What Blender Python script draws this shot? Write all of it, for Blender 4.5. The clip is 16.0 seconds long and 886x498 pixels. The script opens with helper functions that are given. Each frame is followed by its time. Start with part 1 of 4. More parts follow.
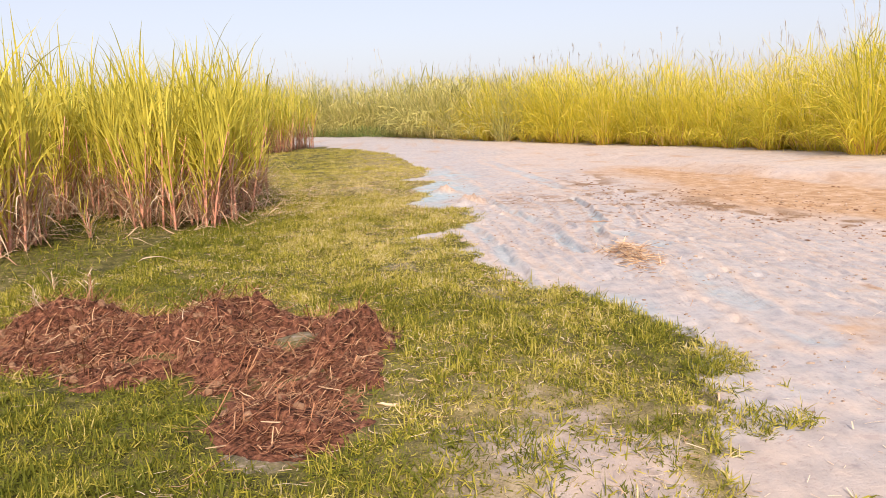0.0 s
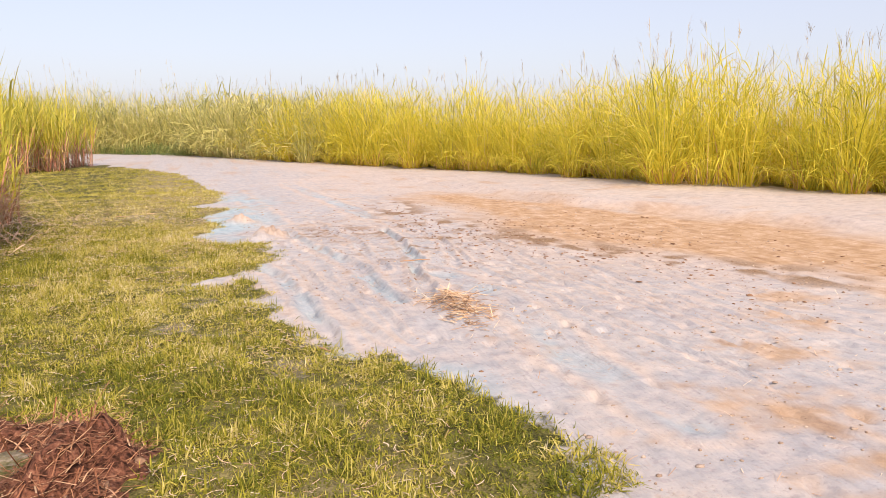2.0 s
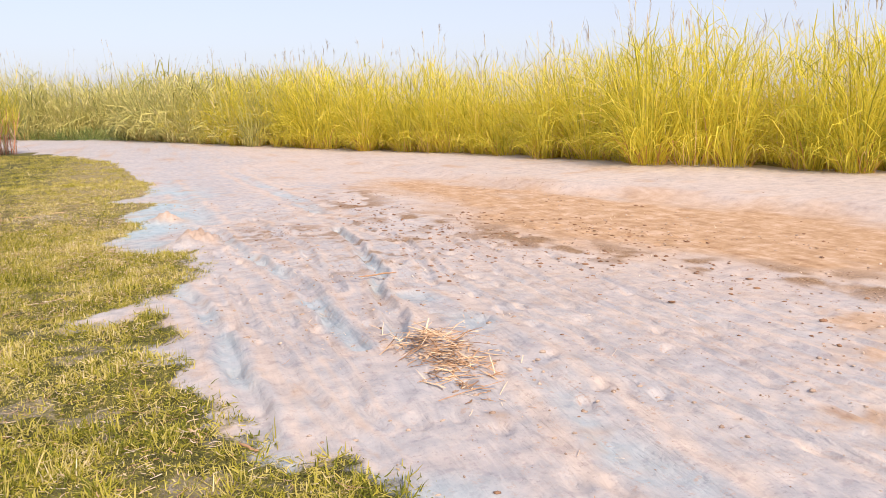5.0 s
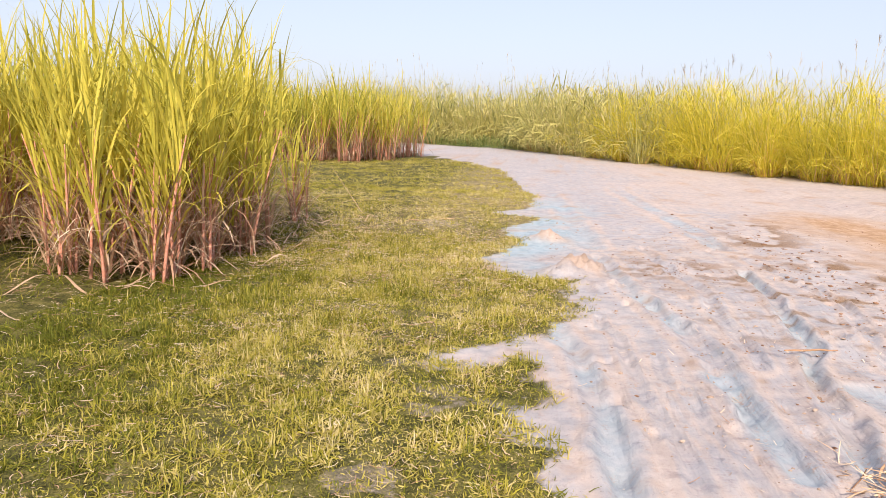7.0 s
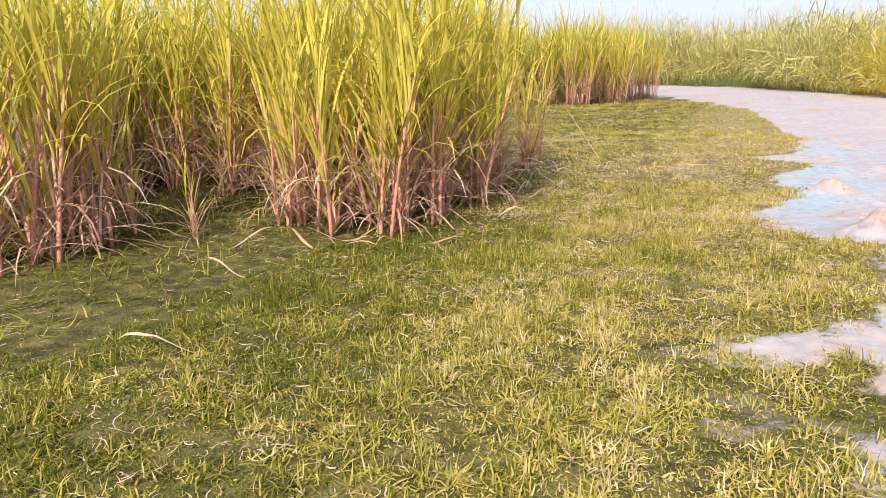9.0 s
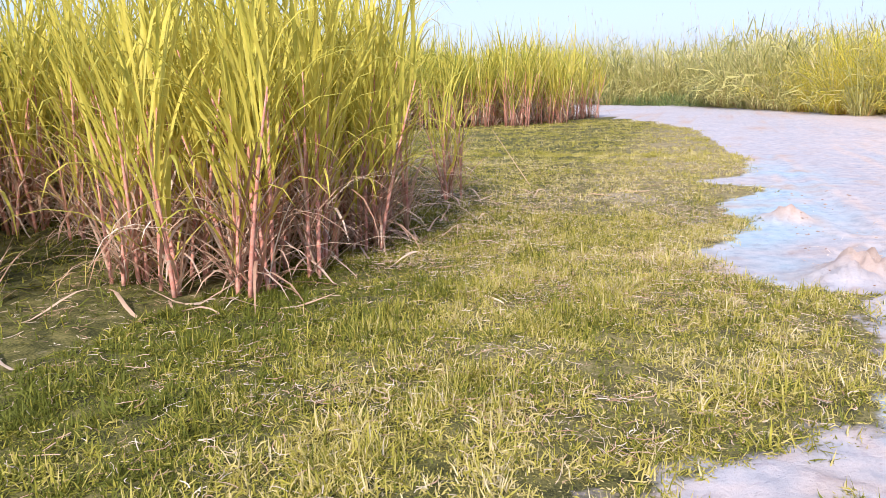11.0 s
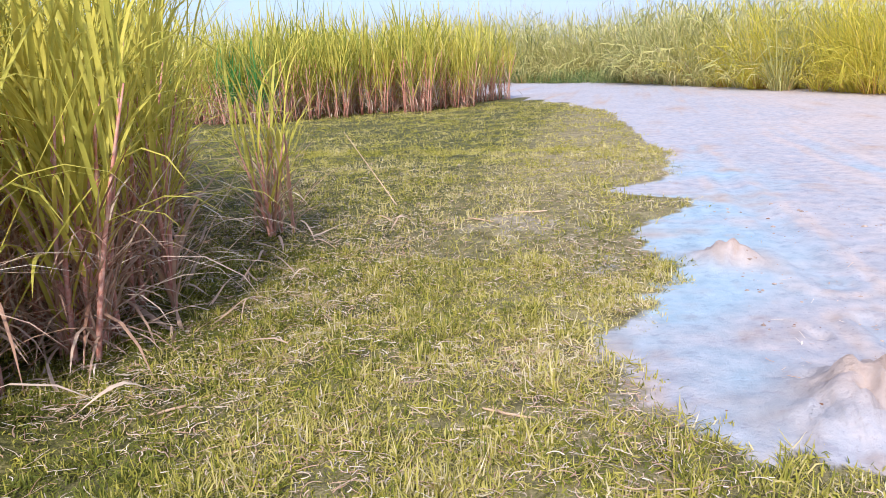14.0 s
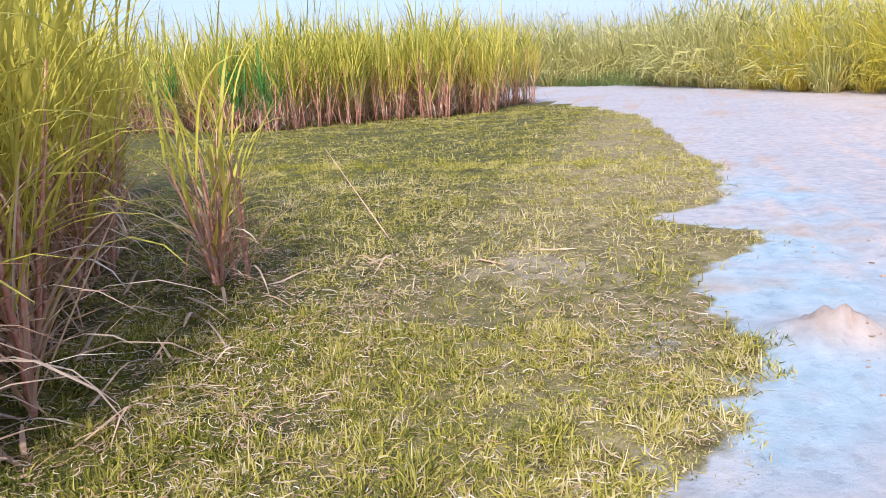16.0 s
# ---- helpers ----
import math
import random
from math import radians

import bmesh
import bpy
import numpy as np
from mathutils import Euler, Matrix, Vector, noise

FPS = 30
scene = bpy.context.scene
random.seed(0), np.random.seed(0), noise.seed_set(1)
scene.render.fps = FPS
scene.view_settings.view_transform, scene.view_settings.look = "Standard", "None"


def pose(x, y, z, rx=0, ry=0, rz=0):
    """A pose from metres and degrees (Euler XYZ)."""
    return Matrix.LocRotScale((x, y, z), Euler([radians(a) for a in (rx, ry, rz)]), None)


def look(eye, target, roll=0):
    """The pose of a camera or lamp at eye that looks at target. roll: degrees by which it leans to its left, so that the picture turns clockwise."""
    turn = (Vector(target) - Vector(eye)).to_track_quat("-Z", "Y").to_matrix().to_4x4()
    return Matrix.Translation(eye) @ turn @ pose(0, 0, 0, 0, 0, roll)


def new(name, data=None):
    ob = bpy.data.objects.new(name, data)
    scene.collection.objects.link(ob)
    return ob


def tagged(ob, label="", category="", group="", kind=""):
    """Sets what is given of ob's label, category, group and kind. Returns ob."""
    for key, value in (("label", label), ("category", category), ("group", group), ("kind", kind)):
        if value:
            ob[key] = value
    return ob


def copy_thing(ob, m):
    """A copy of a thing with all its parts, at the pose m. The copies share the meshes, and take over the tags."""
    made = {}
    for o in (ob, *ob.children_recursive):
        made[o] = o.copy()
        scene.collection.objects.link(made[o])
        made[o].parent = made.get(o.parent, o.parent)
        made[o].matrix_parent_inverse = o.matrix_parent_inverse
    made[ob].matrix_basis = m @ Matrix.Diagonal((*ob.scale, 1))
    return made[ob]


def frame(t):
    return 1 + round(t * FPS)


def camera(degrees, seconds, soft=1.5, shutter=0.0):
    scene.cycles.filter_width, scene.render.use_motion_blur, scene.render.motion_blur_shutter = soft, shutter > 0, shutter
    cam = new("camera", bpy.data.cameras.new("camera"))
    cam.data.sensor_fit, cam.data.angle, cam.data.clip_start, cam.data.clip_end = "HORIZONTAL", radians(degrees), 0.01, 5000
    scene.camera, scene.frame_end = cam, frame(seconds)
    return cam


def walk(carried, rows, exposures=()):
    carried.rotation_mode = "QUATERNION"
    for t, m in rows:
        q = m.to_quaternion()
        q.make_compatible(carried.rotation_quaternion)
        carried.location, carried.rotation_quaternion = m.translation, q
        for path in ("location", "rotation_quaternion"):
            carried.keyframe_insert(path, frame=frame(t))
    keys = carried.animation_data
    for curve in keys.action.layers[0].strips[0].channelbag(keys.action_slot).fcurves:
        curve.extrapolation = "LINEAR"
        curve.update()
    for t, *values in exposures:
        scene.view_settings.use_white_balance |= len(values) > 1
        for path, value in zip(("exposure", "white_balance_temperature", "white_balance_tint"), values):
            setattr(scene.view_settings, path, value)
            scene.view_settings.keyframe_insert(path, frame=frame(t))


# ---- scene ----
cam = camera(58.8, 16.0, soft=0.8)
PATH = [
    (0, (0.0, 0.0, 1.486), (0.1, 1.968, 1.143), -2.0),
    (0.5, (0.084, 0.46, 1.477), (0.213, 2.432, 1.169), -2.7),
    (1, (0.106, 0.727, 1.478), (0.172, 2.702, 1.174), -3.2),
    (1.5, (0.142, 1.052, 1.495), (0.411, 3.009, 1.184), -0.8),
    (2, (0.196, 1.331, 1.516), (0.782, 3.219, 1.213), -0.4),
    (2.5, (0.316, 1.719, 1.518), (0.925, 3.6, 1.217), -1.8),
    (3, (0.374, 1.975, 1.533), (0.976, 3.859, 1.234), -2.3),
    (5.3, (0.662, 3.418, 1.499), (1.352, 5.259, 1.134), -1.1),
    (5.5, (0.634, 3.566, 1.51), (1.261, 5.43, 1.144), 0.3),
    (6, (0.569, 3.9, 1.505), (0.955, 5.828, 1.137), 0.0),
    (6.5, (0.587, 4.258, 1.488), (0.651, 6.224, 1.128), -0.9),
    (7, (0.603, 4.52, 1.479), (0.387, 6.482, 1.162), 1.4),
    (7.5, (0.506, 4.705, 1.455), (0.068, 6.621, 1.081), 1.7),
    (8, (0.318, 4.929, 1.468), (-0.366, 6.759, 1.037), 0.0),
    (8.2, (0.277, 5.029, 1.452), (-0.488, 6.821, 1.0), -0.3),
    (10.3, (0.09, 6.351, 1.283), (-0.605, 8.173, 0.841), -2.1),
    (10.5, (0.1, 6.524, 1.298), (-0.597, 8.352, 0.883), -2.2),
    (11, (0.119, 6.905, 1.285), (-0.516, 8.758, 0.885), -1.4),
    (11.5, (0.107, 7.345, 1.314), (-0.437, 9.224, 0.898), 1.2),
    (12, (0.153, 7.795, 1.298), (-0.377, 9.672, 0.855), -0.3),
    (12.5, (0.145, 8.229, 1.312), (-0.502, 10.072, 0.883), -0.8),
    (13, (0.08, 8.663, 1.331), (-0.581, 10.495, 0.879), 0.2),
    (13.5, (0.127, 9.08, 1.313), (-0.404, 10.949, 0.839), -0.7),
    (14, (0.178, 9.499, 1.37), (-0.283, 11.391, 0.912), -2.7),
    (14.5, (0.06, 9.813, 1.363), (-0.43, 11.694, 0.891), -1.2),
    (15, (-0.034, 10.208, 1.364), (-0.521, 12.09, 0.895), -0.9),
    (15.5, (-0.013, 10.667, 1.331), (-0.531, 12.552, 0.907), -1.8),
    (16, (0.0, 11.095, 1.313), (-0.526, 12.973, 0.868), -3.1),
]
EXPOSURES = [(0, 0.56, 6800, 15), (6.6, 0.56, 6450, 14), (8.2, 0.72, 6350, 15), (10.4, 0.70, 5650, 16), (12.7, 0.82, 5200, 18), (14.2, 0.60, 5200, 14), (16, 0.62, 5300, 14)]
walk(cam, [(t, look(eye, target, roll)) for t, eye, target, roll in PATH], EXPOSURES)

# ---- light ----
SUN_EL, SUN_AZ = radians(38), math.atan2(0.08, -0.95)  # warm sun behind the walker
world = bpy.data.worlds.new("world")
scene.world = world
world.use_nodes = True
wn, wl = world.node_tree.nodes, world.node_tree.links
sky = wn.new("ShaderNodeTexSky")
sky.sky_type, sky.sun_disc = "NISHITA", False
sky.sun_elevation, sky.sun_rotation = SUN_EL, SUN_AZ
sky.air_density, sky.dust_density, sky.ozone_density = 1.0, 2.0, 2.0
wn["Background"].inputs["Strength"].default_value = 0.05
wl.new(sky.outputs[0], wn["Background"].inputs["Color"])
haze, both = wn.new("ShaderNodeBackground"), wn.new("ShaderNodeAddShader")  # pale haze over the whole sky
haze.inputs["Color"].default_value, haze.inputs["Strength"].default_value = (0.83, 0.85, 1.0, 1), 0.40
wl.new(wn["Background"].outputs[0], both.inputs[0])
wl.new(haze.outputs[0], both.inputs[1])
wl.new(both.outputs[0], wn["World Output"].inputs["Surface"])
sun = new("sun", bpy.data.lights.new("sun", "SUN"))
sun.data.energy, sun.data.angle, sun.data.color = 4.0, radians(1.5), (1.0, 0.83, 0.62)
sun.matrix_world = look((math.sin(SUN_AZ) * math.cos(SUN_EL) * 60, math.cos(SUN_AZ) * math.cos(SUN_EL) * 60, math.sin(SUN_EL) * 60), (0, 0, 0))

rng = np.random.default_rng(7)


# ---- materials ----
def material(name, rough=0.8):
    m = bpy.data.materials.new(name)
    m.use_nodes = True
    b = m.node_tree.nodes["Principled BSDF"]
    b.inputs["Roughness"].default_value = rough
    b.inputs["Specular IOR Level"].default_value = 0.25
    return m, m.node_tree.nodes, m.node_tree.links, b


def ramp(nodes, links, source, stops):
    r = nodes.new("ShaderNodeValToRGB")
    while len(r.color_ramp.elements) < len(stops):
        r.color_ramp.elements.new(0.5)
    for e, (p, c) in zip(r.color_ramp.elements, stops):
        e.position, e.color = p, (*c, 1)
    links.new(source, r.inputs[0])
    return r.outputs[0]


def grain(nodes, links, scale, detail=5.0, rough=0.6):
    geo = nodes.new("ShaderNodeNewGeometry")
    n = nodes.new("ShaderNodeTexNoise")
    n.inputs["Scale"].default_value, n.inputs["Detail"].default_value, n.inputs["Roughness"].default_value = scale, detail, rough
    links.new(geo.outputs["Position"], n.inputs["Vector"])
    return n.outputs["Fac"]


def mixed(nodes, links, fac, a, b, kind="MIX"):
    x = nodes.new("ShaderNodeMix")
    x.data_type, x.blend_type = "RGBA", kind
    for socket, value in ((x.inputs[0], fac), (x.inputs[6], a), (x.inputs[7], b)):
        if isinstance(value, (int, float)):
            socket.default_value = value
        elif isinstance(value, tuple):
            socket.default_value = (*value, 1)
        else:
            links.new(value, socket)
    return x.outputs[2]


def maths(nodes, links, op, a, b):
    x = nodes.new("ShaderNodeMath")
    x.operation, x.use_clamp = op, True
    for socket, value in zip(x.inputs, (a, b)):
        if isinstance(value, (int, float)):
            socket.default_value = value
        else:
            links.new(value, socket)
    return x.outputs[0]


def bump(nodes, links, bsdf, height, strength, distance):
    b = nodes.new("ShaderNodeBump")
    b.inputs["Strength"].default_value, b.inputs["Distance"].default_value = strength, distance
    links.new(height, b.inputs["Height"])
    links.new(b.outputs[0], bsdf.inputs["Normal"])


def leaf_material(name, stops, through_light=0.35, rough=0.55, by="island"):
    """A thin leaf: its colour varies from blade to blade and along it, and light passes through it."""
    m, n, l, b = material(name, rough)
    if by == "tone":
        a = n.new("ShaderNodeAttribute")
        a.attribute_name = "tone"
        fac = a.outputs["Fac"]
    else:
        geo, info = n.new("ShaderNodeNewGeometry"), n.new("ShaderNodeObjectInfo")
        fac = maths(n, l, "MULTIPLY_ADD", geo.outputs["Random Per Island"], 0.75)
        fac.node.inputs[2].default_value = 0.0
        fac = maths(n, l, "ADD", fac, maths(n, l, "MULTIPLY", info.outputs["Random"], 0.25))
    colour = ramp(n, l, fac, stops)
    colour = mixed(n, l, 0.35, colour, ramp(n, l, grain(n, l, 9), [(0.3, (0.55, 0.55, 0.5)), (0.7, (1.25, 1.22, 1.1))]), "MULTIPLY")
    l.new(colour, b.inputs["Base Color"])
    t, mix = n.new("ShaderNodeBsdfTranslucent"), n.new("ShaderNodeMixShader")
    l.new(colour, t.inputs["Color"])
    mix.inputs[0].default_value = through_light
    l.new(b.outputs[0], mix.inputs[1])
    l.new(t.outputs[0], mix.inputs[2])
    l.new(mix.outputs[0], n["Material Output"].inputs["Surface"])
    return m


def fibre_material(name, stops, scale, rough=0.85, relief=0.4, dist=0.01, piece=0.0):
    m, n, l, b = material(name, rough)
    g = grain(n, l, scale, 6, 0.65)
    geo = n.new("ShaderNodeNewGeometry")
    fac = maths(n, l, "ADD", maths(n, l, "MULTIPLY", g, 0.7), maths(n, l, "MULTIPLY", geo.outputs["Random Per Island"], 0.3))
    if piece:
        info = n.new("ShaderNodeObjectInfo")
        fac = maths(n, l, "ADD", maths(n, l, "MULTIPLY", fac, 1 - piece), maths(n, l, "MULTIPLY", info.outputs["Random"], piece))
    l.new(ramp(n, l, fac, stops), b.inputs["Base Color"])
    bump(n, l, b, g, relief, dist)
    return m


CANE_LEAF = leaf_material("cane_leaf", [(0.0, (0.12, 0.18, 0.03)), (0.25, (0.38, 0.40, 0.06)), (0.65, (0.66, 0.58, 0.10)), (0.85, (0.74, 0.64, 0.14)), (1.0, (0.78, 0.72, 0.42))], 0.36)
CANE_STEM = fibre_material("cane_stem", [(0.2, (0.24, 0.08, 0.055)), (0.48, (0.56, 0.25, 0.18)), (0.8, (0.74, 0.58, 0.47))], 30)
DRY_LEAF = leaf_material("dry_leaf", [(0.0, (0.27, 0.12, 0.07)), (0.4, (0.54, 0.36, 0.25)), (1.0, (0.82, 0.74, 0.62))], 0.22, 0.75)
REED_LEAF = leaf_material("reed_leaf", [(0.0, (0.26, 0.28, 0.04)), (0.3, (0.66, 0.60, 0.07)), (0.8, (0.86, 0.74, 0.11)), (1.0, (0.84, 0.68, 0.28))], 0.5)
REED_STALK = fibre_material("reed_stalk", [(0.2, (0.38, 0.30, 0.10)), (0.8, (0.62, 0.52, 0.24))], 20)
REED_DRY = leaf_material("reed_dry", [(0.0, (0.34, 0.15, 0.05)), (0.5, (0.58, 0.33, 0.12)), (1.0, (0.76, 0.60, 0.34))], 0.25, 0.75)
WEED = leaf_material("weed", [(0.0, (0.06, 0.14, 0.05)), (0.6, (0.28, 0.36, 0.12)), (1.0, (0.50, 0.50, 0.16))], 0.35)
PLUME = leaf_material("plume", [(0.0, (0.27, 0.21, 0.17)), (1.0, (0.52, 0.43, 0.33))], 0.3, 0.9)
# reed leaves far off, paled in the colour to stand for haze
REED_HAZED = leaf_material("reed_hazed", [(0.0, (0.17, 0.21, 0.09)), (0.35, (0.52, 0.50, 0.17)), (0.75, (0.70, 0.63, 0.26)), (1.0, (0.78, 0.68, 0.42))], 0.4)
GREEN_CANE = leaf_material("green_cane_leaf", [(0.0, (0.03, 0.12, 0.03)), (0.5, (0.09, 0.27, 0.06)), (1.0, (0.26, 0.42, 0.08))], 0.4)
GRASS = leaf_material("short_grass", [(0.0, (0.15, 0.17, 0.022)), (0.28, (0.44, 0.40, 0.055)), (0.6, (0.61, 0.52, 0.20)), (1.0, (0.78, 0.68, 0.50))], 0.35, 0.7, by="tone")
STRAW = fibre_material("straw", [(0.15, (0.16, 0.085, 0.05)), (0.4, (0.44, 0.27, 0.16)), (0.65, (0.68, 0.49, 0.33)), (0.9, (0.84, 0.71, 0.54))], 14, piece=0.6)
MANURE = fibre_material("manure", [(0.28, (0.04, 0.016, 0.010)), (0.40, (0.19, 0.078, 0.05)), (0.52, (0.38, 0.19, 0.12)), (0.70, (0.62, 0.43, 0.30))], 26, 0.95, 0.9, 0.03)
FIBRE = leaf_material("fibre", [(0.0, (0.10, 0.042, 0.025)), (0.45, (0.32, 0.14, 0.08)), (0.75, (0.52, 0.29, 0.17)), (1.0, (0.80, 0.62, 0.42))], 0.1, 0.9)
CLOD = fibre_material("earth_clod", [(0.25, (0.12, 0.06, 0.035)), (0.75, (0.34, 0.21, 0.14))], 30, 0.95, 0.6, 0.01)
CRUMB = fibre_material("soil_crumb", [(0.25, (0.20, 0.13, 0.09)), (0.5, (0.36, 0.28, 0.23)), (0.8, (0.52, 0.44, 0.38))], 30, 0.95, 0.6, 0.01)
BARK = fibre_material("bark", [(0.3, (0.10, 0.07, 0.05)), (0.7, (0.22, 0.17, 0.12))], 12)
# crown green lightened in the colour for distance haze
HAZY_TREE_LEAF = leaf_material("hazy_tree_leaf", [(0.0, (0.22, 0.25, 0.16)), (1.0, (0.34, 0.36, 0.24))])


def ground_material():
    m, n, l, b = material("ground", 0.95)
    masks = {}
    for key in ("sand", "damp", "litter", "blue_grey", "teal", "traffic", "thatch"):
        a = n.new("ShaderNodeAttribute")
        a.attribute_name = key
        masks[key] = a.outputs["Fac"]
    fine, mid, large = grain(n, l, 45, 6, 0.7), grain(n, l, 7, 5), grain(n, l, 0.8, 4)
    dry = ramp(n, l, mid, [(0.25, (0.41, 0.355, 0.33)), (0.5, (0.50, 0.44, 0.415)), (0.8, (0.59, 0.53, 0.50))])
    blue_grey = ramp(n, l, mid, [(0.25, (0.32, 0.325, 0.355)), (0.5, (0.41, 0.415, 0.45)), (0.8, (0.50, 0.50, 0.535))])
    geo, maps, lines = n.new("ShaderNodeNewGeometry"), n.new("ShaderNodeMapping"), n.new("ShaderNodeTexNoise")
    maps.inputs["Scale"].default_value, maps.inputs["Rotation"].default_value = (14.0, 1.9, 1.0), (0, 0, radians(8))
    lines.inputs["Scale"].default_value, lines.inputs["Detail"].default_value = 1.0, 4.0
    l.new(geo.outputs["Position"], maps.inputs["Vector"])
    l.new(maps.outputs[0], lines.inputs["Vector"])
    streak = lines.outputs["Fac"]
    pale = maths(n, l, "ADD", masks["blue_grey"], ramp(n, l, streak, [(0.40, (0.0, 0.0, 0.0)), (0.60, (0.3, 0.3, 0.3))]))
    pale = maths(n, l, "SUBTRACT", pale, ramp(n, l, grain(n, l, 3.5, 6, 0.7), [(0.42, (0.0, 0.0, 0.0)), (0.62, (0.6, 0.6, 0.6))]))
    sand = mixed(n, l, pale, dry, blue_grey)
    sand = mixed(n, l, 0.55, sand, ramp(n, l, large, [(0.35, (0.80, 0.78, 0.80)), (0.65, (1.0, 0.97, 0.94))]), "MULTIPLY")
    sand = mixed(n, l, 0.75, sand, ramp(n, l, fine, [(0.30, (0.66, 0.62, 0.60)), (0.42, (1.0, 1.0, 1.0)), (0.7, (1.05, 1.04, 1.03))]), "MULTIPLY")
    # teal over the sand: painted shade of the ruts, and broad patches
    sand = mixed(n, l, masks["teal"], sand, ramp(n, l, mid, [(0.3, (0.27, 0.37, 0.44)), (0.7, (0.39, 0.49, 0.56))]))
    pits = ramp(n, l, grain(n, l, 11, 3, 0.6), [(0.36, (0, 0, 0)), (0.44, (1, 1, 1))])
    # shade of the pits, multiplied into the sand colour
    sand = mixed(n, l, 0.8, sand, ramp(n, l, grain(n, l, 11, 3, 0.6), [(0.34, (0.84, 0.82, 0.84)), (0.42, (1, 1, 1))]), "MULTIPLY")
    # trodden crumbs, in strips along the track
    crumb = maths(n, l, "MULTIPLY", ramp(n, l, grain(n, l, 22, 4, 0.75), [(0.54, (0, 0, 0)), (0.62, (1, 1, 1))]), ramp(n, l, streak, [(0.50, (0, 0, 0)), (0.60, (1, 1, 1))]))
    sand = mixed(n, l, maths(n, l, "MULTIPLY", maths(n, l, "MULTIPLY", masks["traffic"], 0.8), crumb), sand, (0.40, 0.30, 0.25))
    # hollows of the track lines toned darker and bluer
    sand = mixed(n, l, maths(n, l, "MULTIPLY", masks["traffic"], 0.22), sand, ramp(n, l, streak, [(0.36, (0.78, 0.80, 0.85)), (0.52, (1.0, 1.0, 1.0))]), "MULTIPLY")
    damp = ramp(n, l, maths(n, l, "ADD", maths(n, l, "MULTIPLY", grain(n, l, 4, 7, 0.7), 0.75), maths(n, l, "MULTIPLY", streak, 0.25)), [(0.34, (0.28, 0.165, 0.095)), (0.48, (0.42, 0.275, 0.165)), (0.64, (0.56, 0.41, 0.31))])
    # soil coloured like shaded grass, so gaps in the turf read dark
    soil = ramp(n, l, maths(n, l, "ADD", maths(n, l, "MULTIPLY", mid, 0.5), maths(n, l, "MULTIPLY", grain(n, l, 90, 4), 0.5)), [(0.4, (0.025, 0.027, 0.007)), (0.5, (0.085, 0.083, 0.02)), (0.62, (0.20, 0.175, 0.06))])
    dead = ramp(n, l, maths(n, l, "ADD", maths(n, l, "MULTIPLY", mid, 0.5), maths(n, l, "MULTIPLY", grain(n, l, 90, 4), 0.5)), [(0.38, (0.12, 0.10, 0.045)), (0.5, (0.25, 0.205, 0.10)), (0.64, (0.38, 0.315, 0.18))])
    soil = mixed(n, l, masks["thatch"], soil, dead)
    lit = ramp(n, l, fine, [(0.3, (0.12, 0.07, 0.04)), (0.7, (0.36, 0.24, 0.15))])
    edge = maths(n, l, "ADD", masks["sand"], maths(n, l, "MULTIPLY_ADD", grain(n, l, 24, 6, 0.7), 0.9))
    edge.node.inputs[1].links[0].from_node.inputs[2].default_value = -0.45
    hard = ramp(n, l, edge, [(0.34, (0, 0, 0)), (0.62, (1, 1, 1))])
    colour = mixed(n, l, hard, soil, mixed(n, l, masks["damp"], sand, damp))
    colour = mixed(n, l, masks["litter"], colour, lit)
    l.new(colour, b.inputs["Base Color"])
    bump(n, l, b, maths(n, l, "ADD", maths(n, l, "MULTIPLY", fine, 0.28), maths(n, l, "MULTIPLY", maths(n, l, "MULTIPLY", pits, masks["traffic"]), 0.08)), 0.8, 0.035)
    # fine lines drawn out along the track
    second = n.new("ShaderNodeBump")
    second.inputs["Strength"].default_value, second.inputs["Distance"].default_value = 0.9, 0.05
    l.new(maths(n, l, "MULTIPLY", maths(n, l, "MULTIPLY", lines.outputs["Fac"], hard), masks["traffic"]), second.inputs["Height"])
    l.new(b.inputs["Normal"].links[0].from_node.outputs[0], second.inputs["Normal"])
    l.new(second.outputs[0], b.inputs["Normal"])
    return m


GROUND = ground_material()


# ---- mesh tools ----
def quick_mesh(name, verts, faces, mat, tone=None, smooth=True):
    """A mesh from arrays: verts (n, 3); faces, a list of index arrays (k, 3) or (k, 4)."""
    me = bpy.data.meshes.new(name)
    verts = np.asarray(verts, np.float32)
    me.vertices.add(len(verts))
    me.vertices.foreach_set("co", verts.ravel())
    loops = np.concatenate([np.asarray(f, np.int32).ravel() for f in faces])
    sizes = np.concatenate([np.full(len(f), np.asarray(f).shape[1], np.int32) for f in faces])
    me.loops.add(len(loops))
    me.loops.foreach_set("vertex_index", loops)
    me.polygons.add(len(sizes))
    me.polygons.foreach_set("loop_start", np.concatenate([[0], np.cumsum(sizes)[:-1]]).astype(np.int32))
    if smooth:
        me.polygons.foreach_set("use_smooth", np.ones(len(sizes), bool))
    if tone is not None:
        me.attributes.new("tone", "FLOAT", "POINT").data.foreach_set("value", np.asarray(tone, np.float32))
    me.update(calc_edges=True)
    me.materials.append(mat)
    return me


def part(name, me, parent, label="", kind=""):
    ob = new(name, me)
    ob.parent = parent
    return tagged(ob, label, kind=kind)


